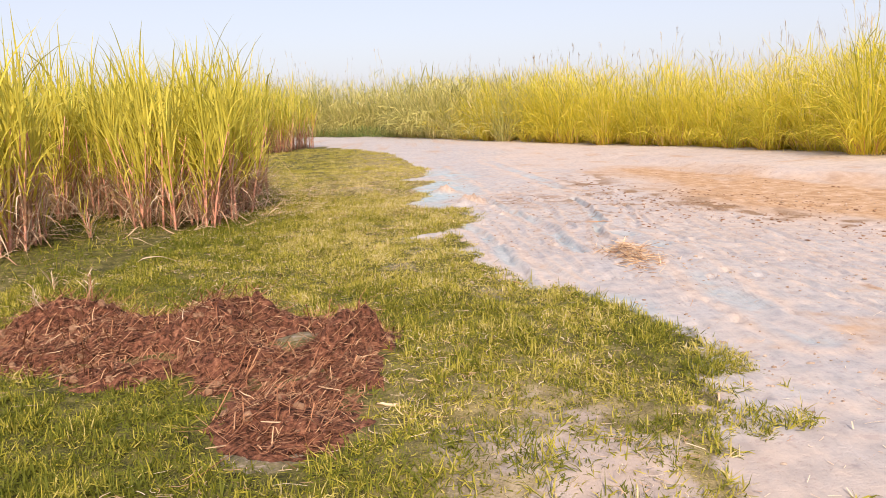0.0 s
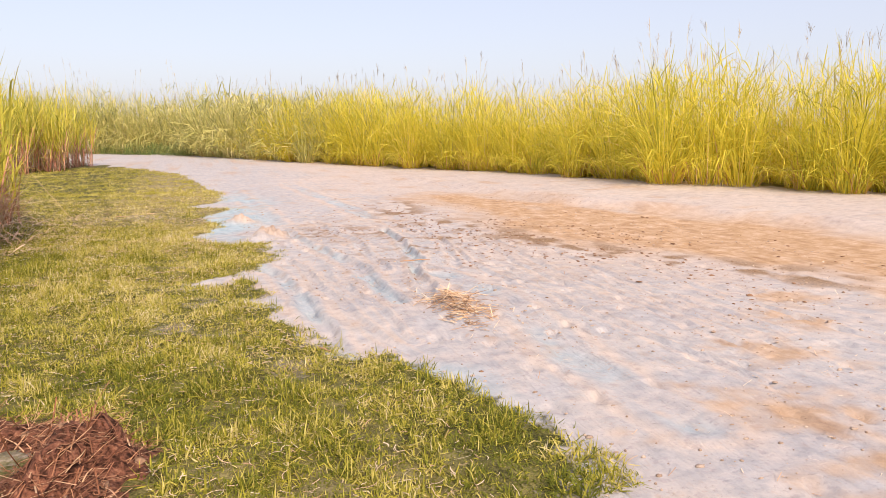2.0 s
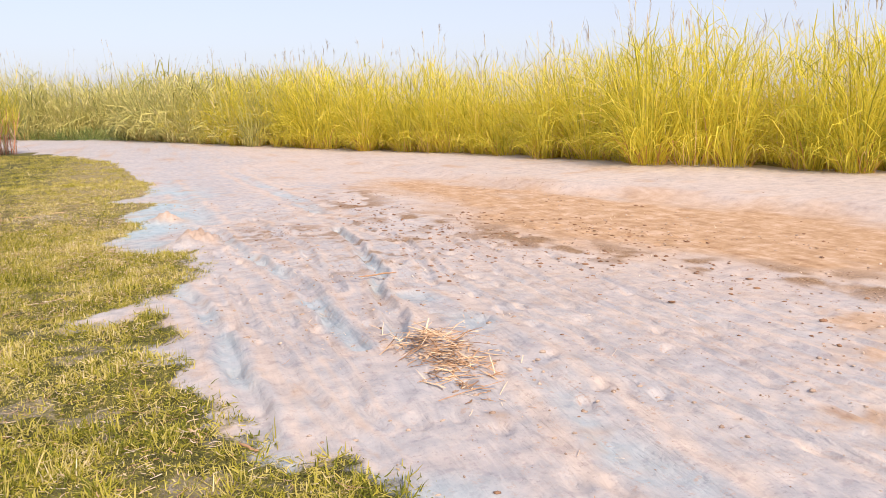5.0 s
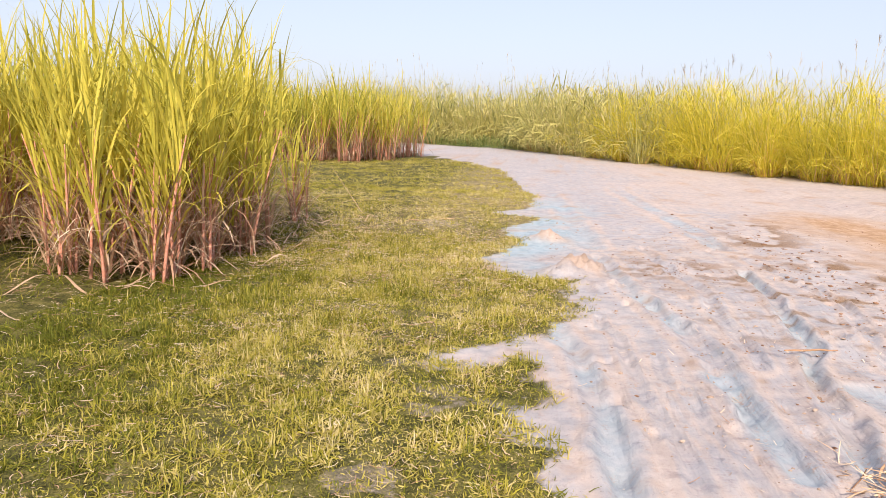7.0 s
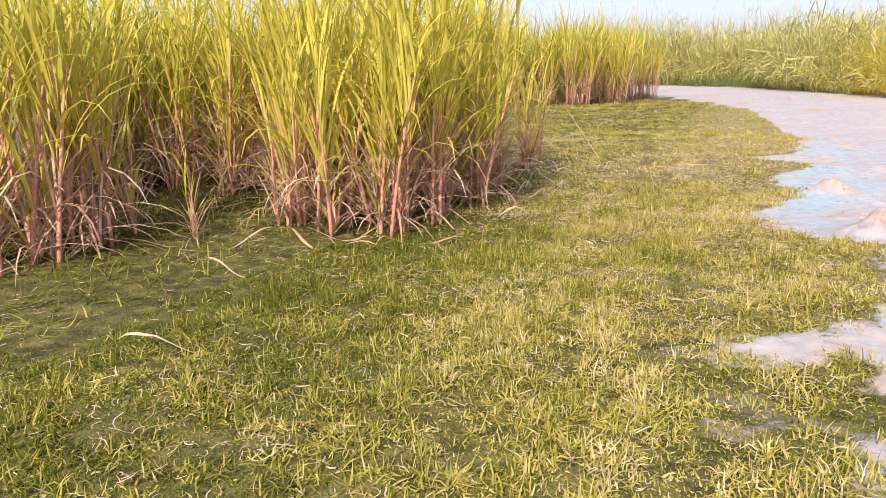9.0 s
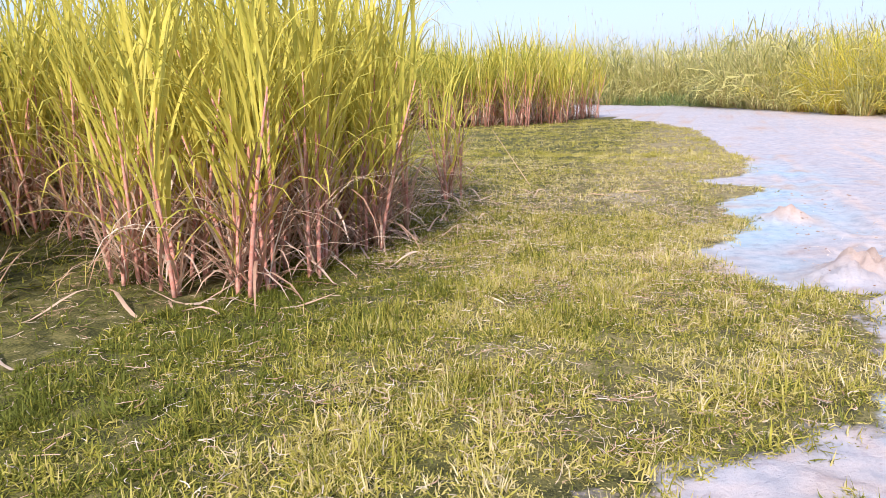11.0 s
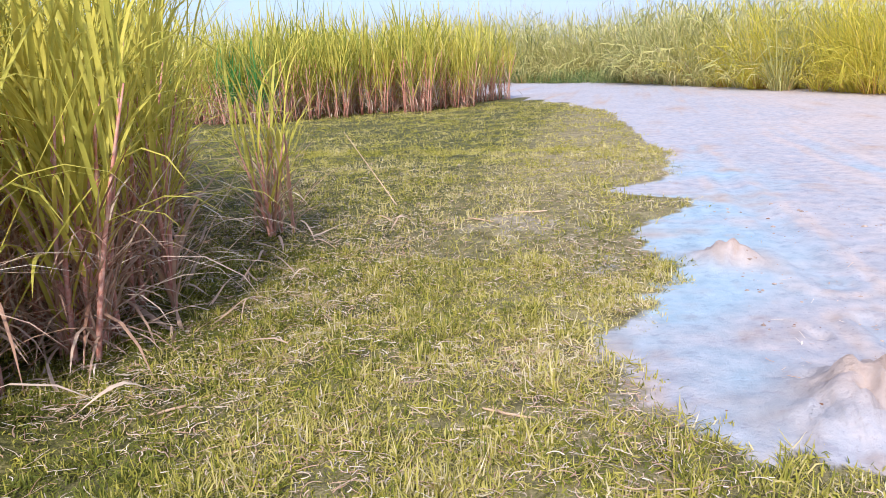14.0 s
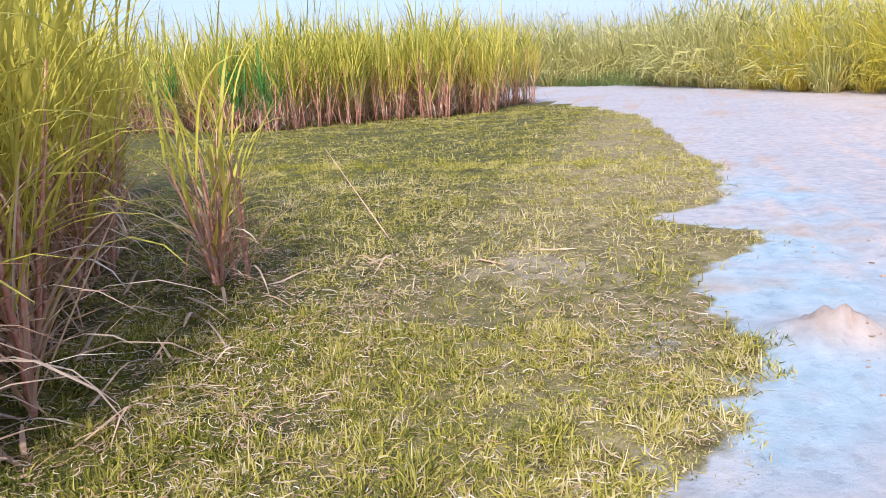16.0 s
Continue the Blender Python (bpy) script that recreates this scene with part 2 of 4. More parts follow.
def value_noise(x, y, scale, seed=0):
    x, y = np.asarray(x, float) * scale, np.asarray(y, float) * scale
    i, j = np.floor(x), np.floor(y)
    u, v = x - i, y - j
    u, v = u * u * (3 - 2 * u), v * v * (3 - 2 * v)

    def h(a, b):
        s = np.sin(a * 127.1 + b * 311.7 + seed * 74.7) * 43758.5453
        return s - np.floor(s)

    return (h(i, j) * (1 - u) + h(i + 1, j) * u) * (1 - v) + (h(i, j + 1) * (1 - u) + h(i + 1, j + 1) * u) * v


def fractal(x, y, scale, seed=0, octaves=4):
    return sum(value_noise(x, y, scale * 2**k, seed + k) * 0.5**k for k in range(octaves)) / sum(0.5**k for k in range(octaves))


def line_distance(x, y, line):
    """The distance of points to a line of corners."""
    best = np.full(np.shape(x), 1e9)
    for (ax, ay), (bx, by) in zip(line, line[1:]):
        dx, dy = bx - ax, by - ay
        k = np.clip(((x - ax) * dx + (y - ay) * dy) / (dx * dx + dy * dy), 0, 1)
        best = np.minimum(best, np.hypot(x - ax - k * dx, y - ay - k * dy))
    return best


def inside(x, y, ring):
    odd = np.zeros(np.shape(x), bool)
    for (ax, ay), (bx, by) in zip(ring, ring[1:] + ring[:1]):
        if ay != by:
            odd ^= ((ay > y) != (by > y)) & (x < (bx - ax) * (y - ay) / (by - ay) + ax)
    return odd


def ribbons(centre, side, width, fold=0.0):
    """Blades: centre and side (n, k, 3), width (n, k). With a fold the midrib lies deeper than the edges. Returns verts and quads."""
    n, k = width.shape
    half = side * (width / 2)[..., None]
    if fold:
        along = np.gradient(centre, axis=1)
        down = np.cross(along, side)
        down /= np.linalg.norm(down, axis=-1, keepdims=True) + 1e-9
        rows = np.stack([centre - half, centre + down * (width * fold)[..., None], centre + half], 2)
    else:
        rows = np.stack([centre - half, centre + half], 2)
    w = rows.shape[2]
    at = np.arange(n * k * w).reshape(n, k, w)
    quads = np.stack([at[:, :-1, :-1], at[:, :-1, 1:], at[:, 1:, 1:], at[:, 1:, :-1]], -1).reshape(-1, 4)
    return rows.reshape(-1, 3), quads


def arcs(root, turn, lean, bend, length, k, power=1.6):
    """Centre lines of blades that rise from root, lean by an angle towards turn and bend over on the way. Returns centres and sides."""
    s = np.linspace(0, 1, k)[None]
    angle = lean[:, None] + bend[:, None] * s**power
    step = (length / (k - 1))[:, None]
    out = np.cumsum(np.sin(angle) * step, 1) - np.sin(angle[:, :1]) * step
    up = np.cumsum(np.cos(angle) * step, 1) - np.cos(angle[:, :1]) * step
    c = np.stack([root[:, None, 0] + out * np.cos(turn)[:, None], root[:, None, 1] + out * np.sin(turn)[:, None], root[:, None, 2] + up], -1)
    side = np.stack([-np.sin(turn), np.cos(turn), 0 * turn], -1)[:, None].repeat(k, 1)
    return c, side


def tube(line, radii, sides=6):
    """A tube round a line of points."""
    line, radii = np.asarray(line, float), np.asarray(radii, float)
    along = np.gradient(line, axis=0)
    along /= np.linalg.norm(along, axis=1, keepdims=True)
    ref = np.where(np.abs(along[:, 2:3]) > 0.9, [[1.0, 0, 0]], [[0, 0, 1.0]])
    a = np.cross(along, ref)
    a /= np.linalg.norm(a, axis=1, keepdims=True)
    b = np.cross(along, a)
    t = np.linspace(0, 2 * np.pi, sides, endpoint=False)
    v = line[:, None] + radii[:, None, None] * (np.cos(t)[None, :, None] * a[:, None] + np.sin(t)[None, :, None] * b[:, None])
    k = len(line)
    at = np.arange(k * sides).reshape(k, sides)
    q = np.stack([at[:-1], np.roll(at[:-1], -1, 1), np.roll(at[1:], -1, 1), at[1:]], -1).reshape(-1, 4)
    v = np.concatenate([v.reshape(-1, 3), line[:1], line[-1:]])
    low, high = k * sides, k * sides + 1
    caps = np.concatenate([
        np.stack([np.full(sides, low), np.roll(at[0], -1), at[0]], -1),
        np.stack([np.full(sides, high), at[-1], np.roll(at[-1], -1)], -1)])
    return v, q, caps


# ---- the plan ----
EDGE = [(1.0, -30), (1.0, -8), (1.1, 2.0), (1.25, 2.9), (1.5, 3.6), (1.75, 4.3), (1.87, 4.8), (1.6, 5.6), (1.34, 6.27), (0.95, 6.55), (0.84, 7.4), (0.57, 8.15), (0.65, 8.8),
        (0.71, 9.35), (0.03, 9.07), (-0.04, 9.4), (0.49, 9.8), (0.72, 10.0), (1.03, 10.95), (1.04, 12.0), (0.45, 12.3), (0.02, 13.2), (-0.1, 13.7),
        (0.26, 13.75), (0.34, 13.9), (0.25, 14.2), (0.46, 14.58), (0.32, 15.4), (0.3, 16.4), (0.79, 16.95), (0.77, 17.3), (0.02, 17.88), (0.65, 18.8),
        (0.72, 20.8), (0.14, 25.3), (-0.2, 29.5), (-1.4, 33.5), (-3.3, 37.6), (-4.2, 41), (-9, 45), (-20, 49), (-70, 58)]
REEDS = [(22, -30), (19, -8), (17, 4), (15, 9.5), (13.1, 14), (11.8, 16.5), (11.0, 20.3), (10.6, 26.2), (8.7, 30.5), (4.8, 41), (0, 53), (-6.3, 59.5), (-20, 64), (-70, 72)]
SAND_RING = EDGE + REEDS[::-1]
BANK = [(12, 4), (9.2, 10.6), (8.7, 12.0), (8.0, 13.7), (7.0, 15.4), (6.6, 19), (6.2, 24), (5, 29)]
DAMP = [(6.0, 5.5), (6.1, 7.9), (5.55, 9.0), (4.9, 10.3), (4.5, 12.2), (4.4, 15.6), (4.0, 18), (5.6, 19.5), (6.7, 18.9), (7.2, 15.0), (8.3, 13.4), (9.0, 11.9), (9.2, 10.5), (11, 5.5)]
RUTS = [  # lines of corners, half width, depth
    ([(2.89, 13.0), (2.73, 11.4), (2.66, 10.46), (2.31, 9.0), (2.19, 8.2), (2.09, 7.6)], 0.075, 0.085),
    ([(0.81, 10.3), (1.02, 8.9), (1.05, 7.6), (1.08, 6.9), (1.07, 6.4), (1.2, 5.6)], 0.09, 0.06),
    ([(1.38, 13.8), (1.56, 11.6), (1.76, 10.2), (1.82, 9.4), (1.8, 7.8)], 0.1, 0.07),
    ([(2.56, 9.1), (2.69, 8.1), (2.62, 7.2), (2.65, 6.6), (2.5, 5.8), (2.6, 4.6)], 0.14, 0.03),
    ([(3.85, 11.6), (3.51, 8.4), (3.7, 7.0), (3.78, 5.6)], 0.045, 0.035),
    ([(4.1, 11.6), (3.75, 8.4), (3.95, 7.0), (4.05, 5.4)], 0.045, 0.035),
    ([(3.4, 12.4), (3.1, 9.0), (3.2, 7.0), (3.4, 5.0)], 0.045, 0.03),
    ([(2.0, 14.5), (2.2, 11.5), (2.05, 9.4)], 0.07, 0.045),
    ([(1.0, 22), (1.3, 17), (1.4, 14.5)], 0.15, 0.03),
    ([(2.6, 24), (2.9, 18), (3.0, 14.5)], 0.15, 0.03),
    ([(1.2, 10.6), (1.3, 9.0), (1.34, 7.4), (1.5, 6.2)], 0.045, 0.03),
    ([(1.45, 9.6), (1.55, 8.2), (1.6, 6.6)], 0.04, 0.03),
    ([(4.5, 11.0), (4.2, 8.4), (4.3, 6.0)], 0.05, 0.03),
    ([(4.9, 9.6), (4.7, 7.6), (4.8, 5.4)], 0.05, 0.03),
    ([(3.1, 14.0), (3.3, 11.5), (2.95, 9.6)], 0.06, 0.035)]
HEAP = [(-3.1, 4.85), (-3.2, 5.6), (-2.75, 6.2), (-1.9, 6.0), (-1.1, 5.95), (-0.4, 5.55), (0.05, 5.2), (-0.1, 4.75), (-0.15, 4.2), (-0.15, 3.75), (-0.28, 3.4), (-0.6, 3.1),
        (-1.0, 3.45), (-1.05, 4.0), (-1.35, 4.3), (-1.9, 4.4), (-2.5, 4.7)]
HUMPS = [(1.14, 12.75, 0.28, 0.15), (0.98, 12.45, 0.26, 0.08), (0.87, 15.1, 0.18, 0.13), (0.65, 14.95, 0.3, 0.05), (1.25, 11.9, 0.3, 0.05), (2.3, 7.5, 1.3, 0.05), (0.1, 14.3, 2.6, -0.07),
         (2.95, 10.3, 0.35, 0.05), (2.1, 9.6, 0.3, 0.04), (0.62, 8.0, 0.3, 0.04), (0.35, 9.35, 0.35, 0.04), (-0.9, 16.2, 0.4, 0.04)]


TUFT_LINES = [[(-1.85, 9.0), (-1.62, 10.1), (-1.3, 11.4), (-1.0, 12.4), (-0.7, 13.3)], [(-1.08, 9.0), (-0.85, 9.9), (-0.55, 11.2), (-0.3, 12.2)], [(-2.6, 8.6), (-2.3, 10.2)]]


FOOTPRINTS = [(rng.uniform(0.9, 6.5), rng.uniform(3.5, 15), rng.normal(1.5, 0.5)) for _ in range(210)]


BARE = [(0.75, 3.55, 0.3), (0.9, 3.0, 0.35), (0.25, 3.3, 0.3), (-0.72, 5.25, 0.3), (-0.6, 3.3, 0.25), (0.7, 6.3, 0.3), (0.34, 7.3, 0.25), (0.2, 8.6, 0.3), (-0.75, 16.2, 0.4),
        (0.3, 2.7, 0.4), (0.0, 7.6, 0.25), (-0.2, 9.2, 0.2), (0.2, 12.6, 0.3), (0.0, 14.9, 0.25)]


def sand_depth(x, y):
    """How far a point lies inside the sand, in metres; negative on the grass."""
    d = line_distance(x, y, EDGE)
    return np.where(inside(x, y, SAND_RING), np.minimum(d, line_distance(x, y, REEDS)), -d)


def ragged(x, y):
    """The same with the uneven edge of the turf."""
    return sand_depth(x, y) + (fractal(x, y, 2.5, 41) - 0.5) * 0.35 + (fractal(x, y, 9, 43, 3) - 0.5) * 0.3


def ground_z(x, y):
    x, y = np.asarray(x, float), np.asarray(y, float)
    z = (fractal(x, y, 0.35, 3) - 0.5) * 0.07
    deep = sand_depth(x, y)
    sand, turf = np.clip(deep / 0.25, 0, 1), np.clip(-deep / 0.3, 0, 1)
    z += turf * (0.015 + (fractal(x, y, 2.2, 11) - 0.5) * 0.09 + (fractal(x, y, 6.5, 13, 2) - 0.5) * 0.03)
    z += sand * ((fractal(x, y, 1.8, 5, 2) - 0.5) * 0.018 + (fractal(x * 1.6 + y * 0.16, y * 0.3, 7, 21, 3) - 0.5) * 0.017 + (fractal(x, y, 5, 23, 2) - 0.5) * 0.007 + (fractal(x, y, 18, 25, 2) - 0.5) * 0.008)
    for cx, cy, turn in FOOTPRINTS:
        near = (np.abs(x - cx) < 0.4) & (np.abs(y - cy) < 0.4)
        dx, dy = x[near] - cx, y[near] - cy
        u, w = dx * np.cos(turn) + dy * np.sin(turn), dy * np.cos(turn) - dx * np.sin(turn)
        q = (u / 0.085) ** 2 + (w / 0.05) ** 2
        z[near] += sand[near] * (0.004 * np.exp(-((np.sqrt(q) - 1.4) ** 2) * 5) - 0.026 * np.exp(-(q**3)))
    rough, crumbly = 0.55 + 0.9 * fractal(x, y, 8, 15, 3), (fractal(x, y, 21, 17, 2) - 0.5) * 1.0
    for cx, cy, r, h in HUMPS:
        z += h * np.exp(-((x - cx) ** 2 + (y - cy) ** 2) / (2 * (r * 0.6) ** 2)) * (1 if r > 0.5 else rough + crumbly)
    swerve, ridge, wane = x + (value_noise(x, y, 2.5, 9) - 0.5) * 0.1, 0.4 + 1.2 * value_noise(x, y, 5, 33), 0.6 + 0.7 * value_noise(x, y, 1.7, 31)
    for line, half, depth in RUTS:
        d = line_distance(swerve, y, line) / (half * 0.8)
        z += sand * 0.6 * depth * (0.42 * np.exp(-((d - 1.5) ** 2) * 5) * ridge - np.exp(-((d / 0.85) ** 4))) * wane
    # the bank below the reeds: a short scarp and a gentle rise
    d = line_distance(x, y, BANK)
    beyond = np.where(inside(x, y, BANK + [(4.8, 41), (10.6, 26), (13, 14), (17, 4)]), 1.0, -1.0) * d
    z += (0.13 * np.clip(beyond / 0.35 + 0.3, 0, 1) + 0.10 * np.clip(beyond / 3, 0, 1)) * np.clip((29 - y) / 12, 0, 1)
    d = line_distance(x, y, REEDS)
    return z + np.where(inside(x, y, SAND_RING) | (line_distance(x, y, EDGE) < d), 0, 1) * np.clip(d, 0, 1) * 0.15


def z_at(x, y):
    return float(ground_z(np.array([x]), np.array([y]))[0])


# ---- ground ----
def spread(stretches, far):
    """Even steps over each stretch (low, high, step), then steps that grow out to far."""
    mid = [v for low, high, step in stretches for v in np.arange(low, high - step / 2, step)]
    up, down, s = [mid[-1]], [mid[0]], stretches[-1][2]
    while up[-1] < far:
        s *= 1.13
        up.append(up[-1] + s)
        down.append(down[-1] - s)
    return np.array(down[:0:-1] + mid + up[1:])


def build_ground():
    gx = spread([(-2.5, 0.6, 0.055), (0.6, 3.4, 0.023), (3.4, 5.5, 0.04), (5.5, 7.5, 0.06)], 2500)
    gy = spread([(3.0, 5.0, 0.05), (5.0, 12.0, 0.04), (12.0, 18.0, 0.055)], 2500)
    x, y = (a.ravel() for a in np.meshgrid(gx, gy))
    z = ground_z(x, y)
    at = np.arange(len(x)).reshape(len(gy), len(gx))
    me = quick_mesh("ground", np.stack([x, y, z], -1), [np.stack([at[:-1, :-1], at[:-1, 1:], at[1:, 1:], at[1:, :-1]], -1).reshape(-1, 4)], GROUND)
    deep = ragged(x, y)
    sand = np.clip(deep / 0.25 + 0.5, 0, 1)
    bare = 0.3 * np.clip((fractal(x, y, 1.1, 51) - 0.62) * 9, 0, 1) * np.clip(1 - np.abs(sand_depth(x, y)) / 1.3, 0, 1)
    for cx, cy, r in BARE:
        bare = np.maximum(bare, np.clip(np.exp(-((x - cx) ** 2 + (y - cy) ** 2) / r**2) * 1.3 + (fractal(x, y, 6, 57, 3) - 0.5) * 2.2 - 0.55, 0, 0.4))
    damp = np.clip(np.where(inside(x, y, DAMP), 1, -1) * line_distance(x, y, DAMP + DAMP[:1]) / 1.2 + 0.35 + (fractal(x, y * 0.5, 1.6, 61) - 0.5) * 1.6, 0, 1)
    damp = np.maximum(damp, 0.55 * np.clip((fractal(x, y, 1.5, 71) - 0.62) * 6, 0, 1) * (y > 11))
    litter = np.clip((fractal(x, y, 5, 81) - 0.60) * 8, 0, 1) * np.exp(-((x - 3.4) ** 2 / 3.0 + (y - 12.0) ** 2 / 6.0))
    band = [(6.2, 7.6), (5.5, 9.0), (4.9, 10.3), (4.3, 12.2), (3.6, 14.5), (4.0, 17)]
    litter = np.maximum(litter, np.clip((fractal(x, y * 0.7, 4, 87) - 0.52) * 8, 0, 1) * np.exp(-((line_distance(x, y, band) / 0.55) ** 2)))
    litter = np.maximum(litter, np.clip((fractal(x, y, 5, 85) - 0.5) * 8, 0, 1) * np.exp(-((x - 2.15) ** 2 + (y - 13.0) ** 2) / 0.5))
    damp = np.maximum(damp, 0.3 * np.clip((fractal(x, y, 2.4, 75) - 0.36) * 4, 0, 1) * np.exp(-((x - 1.2) ** 2 + (y - 3.2) ** 2) / 0.9))
    for cx, cy, r in ((3.2, 4.6, 0.5), (3.9, 5.6, 0.35), (1.4, 3.8, 0.3), (4.6, 6.3, 0.3), (3.3, 3.7, 0.5), (5.2, 7.0, 0.35)):
        damp = np.maximum(damp, 0.8 * np.clip(np.exp(-((x - cx) ** 2 + (y - cy) ** 2) / r**2) * 1.5 + (fractal(x, y, 6, 73, 3) - 0.5) * 2.4 - 0.4, 0, 1))
    poor = np.exp(-((x - 0.8) ** 2 / 0.3 + (y - 2.9) ** 2 / 1.2))
    bare = np.maximum(bare, np.clip(poor * 1.3 + (fractal(x, y, 5, 58, 3) - 0.5) * 1.6 - 0.3, 0, 0.6))
    bare = np.maximum(bare, np.clip(np.exp(-((x + 0.8) ** 2 + (y - 5.15) ** 2) / 0.08) * 1.1 + (fractal(x, y, 9, 56, 3) - 0.5) * 1.8 - 0.35, 0, 0.34))
    bare = np.maximum(bare, np.clip(np.exp(-((x + 0.72) ** 2 / 0.3 + (y - 16.1) ** 2 / 0.12)) * 1.3 + (fractal(x, y, 8, 55, 3) - 0.5) * 2.2 - 0.35, 0, 0.4))
    thatch = np.clip((np.clip((y - 9.0) / 5, 0, 0.6) + np.clip((y - 17.0) / 6, 0, 0.5)) * np.clip((x + 2.0) / 1.2, 0, 1) + 0.5 * np.exp(-((x - 0.6) ** 2 / 0.6 + (y - 4.2) ** 2 / 2)) + (fractal(x, y, 1.2, 59) - 0.5) * 0.4 + 1.3 * poor, 0, 1)
    damp = np.maximum(damp, 0.35 * np.clip(bare * 3, 0, 1) * (deep < 0.1))
    # blue-grey tone that fades out to the right, kept off the two humps
    blue_grey = np.clip(1.05 - 1.2 * np.clip((x - 1.8) / 3.5, 0, 1) * np.clip((y - 4.5) / 5.0, 0.0, 1) + (fractal(x, y, 0.8, 77) - 0.5) * 1.2 - np.exp(-((x - 1.12) ** 2 + (y - 12.7) ** 2) / 0.12) - np.exp(-((x - 0.87) ** 2 + (y - 15.1) ** 2) / 0.1), 0, 1)
    traffic = np.clip(1.3 * np.exp(-((x - 2.9) ** 2 / 4.5 + (y - 8.5) ** 2 / 22)) * (0.3 + 1.2 * fractal(x, y, 0.7, 89)), 0, 1)
    teal, swerve = np.zeros(len(x)), x + (value_noise(x, y, 2.5, 9) - 0.5) * 0.1
    # rut shoulders drier and sunlit pink, floors shaded blue, all in the colour
    for line, half, depth in RUTS:
        d = line_distance(swerve, y, line) / half
        blue_grey = np.clip(blue_grey + 0.5 * np.exp(-(d**4)) - 0.8 * np.exp(-((d - 1.7) ** 2) * 4), 0, 1)
    # blue skylit shade of the main ruts, put into the sand colour
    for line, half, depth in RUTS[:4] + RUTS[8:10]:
        teal = np.maximum(teal, np.exp(-((line_distance(swerve, y, line) / (half * 0.95)) ** 4)) * (0.6 if depth > 0.061 else 0.5))
    teal = np.clip(teal * np.clip((fractal(x, y, 2.2, 79) - 0.36) * 5, 0, 1) * np.clip(0.35 + 1.3 * fractal(x, y, 12, 80, 2), 0, 1.1), 0, 1)
    # broad blue-grey patches join the same mask
    teal_patch = np.exp(-((x - 0.55) ** 2 / 0.5 + (y - 14.2) ** 2 / 4.0)) + 0.8 * np.exp(-((x - 1.0) ** 2 / 1.2 + (y - 18) ** 2 / 9)) + 0.6 * np.exp(-((x - 1.5) ** 2 / 0.3 + (y - 5.6) ** 2 / 1.5))
    teal = np.maximum(teal, 0.9 * np.clip((teal_patch * (fractal(x, y, 1.1, 83) * 1.8 - 0.25) - 0.25) * 2.5, 0, 1))
    # warm sunlit tone of the two humps, put in through the damp mask
    damp = np.maximum(damp, 0.55 * np.exp(-((x - 1.12) ** 2 + (y - 12.7) ** 2) / 0.09) + 0.5 * np.exp(-((x - 0.87) ** 2 + (y - 15.1) ** 2) / 0.08))
    teal *= 1 - np.exp(-((x - 1.12) ** 2 + (y - 12.7) ** 2) / 0.1) - np.exp(-((x - 0.87) ** 2 + (y - 15.1) ** 2) / 0.08)
    for key, value in (("sand", np.maximum(sand, bare)), ("damp", damp), ("litter", litter), ("blue_grey", blue_grey), ("teal", teal), ("traffic", traffic), ("thatch", thatch)):
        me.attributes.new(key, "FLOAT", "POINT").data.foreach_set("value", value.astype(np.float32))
    tagged(new("ground", me), "pale rutted sandy track beside grassy turf", "ground", kind="structure")


build_ground()


# ---- short grass ----
def scatter(n, x0, x1, y0, y1):
    return rng.uniform(x0, x1, n), rng.uniform(y0, y1, n)


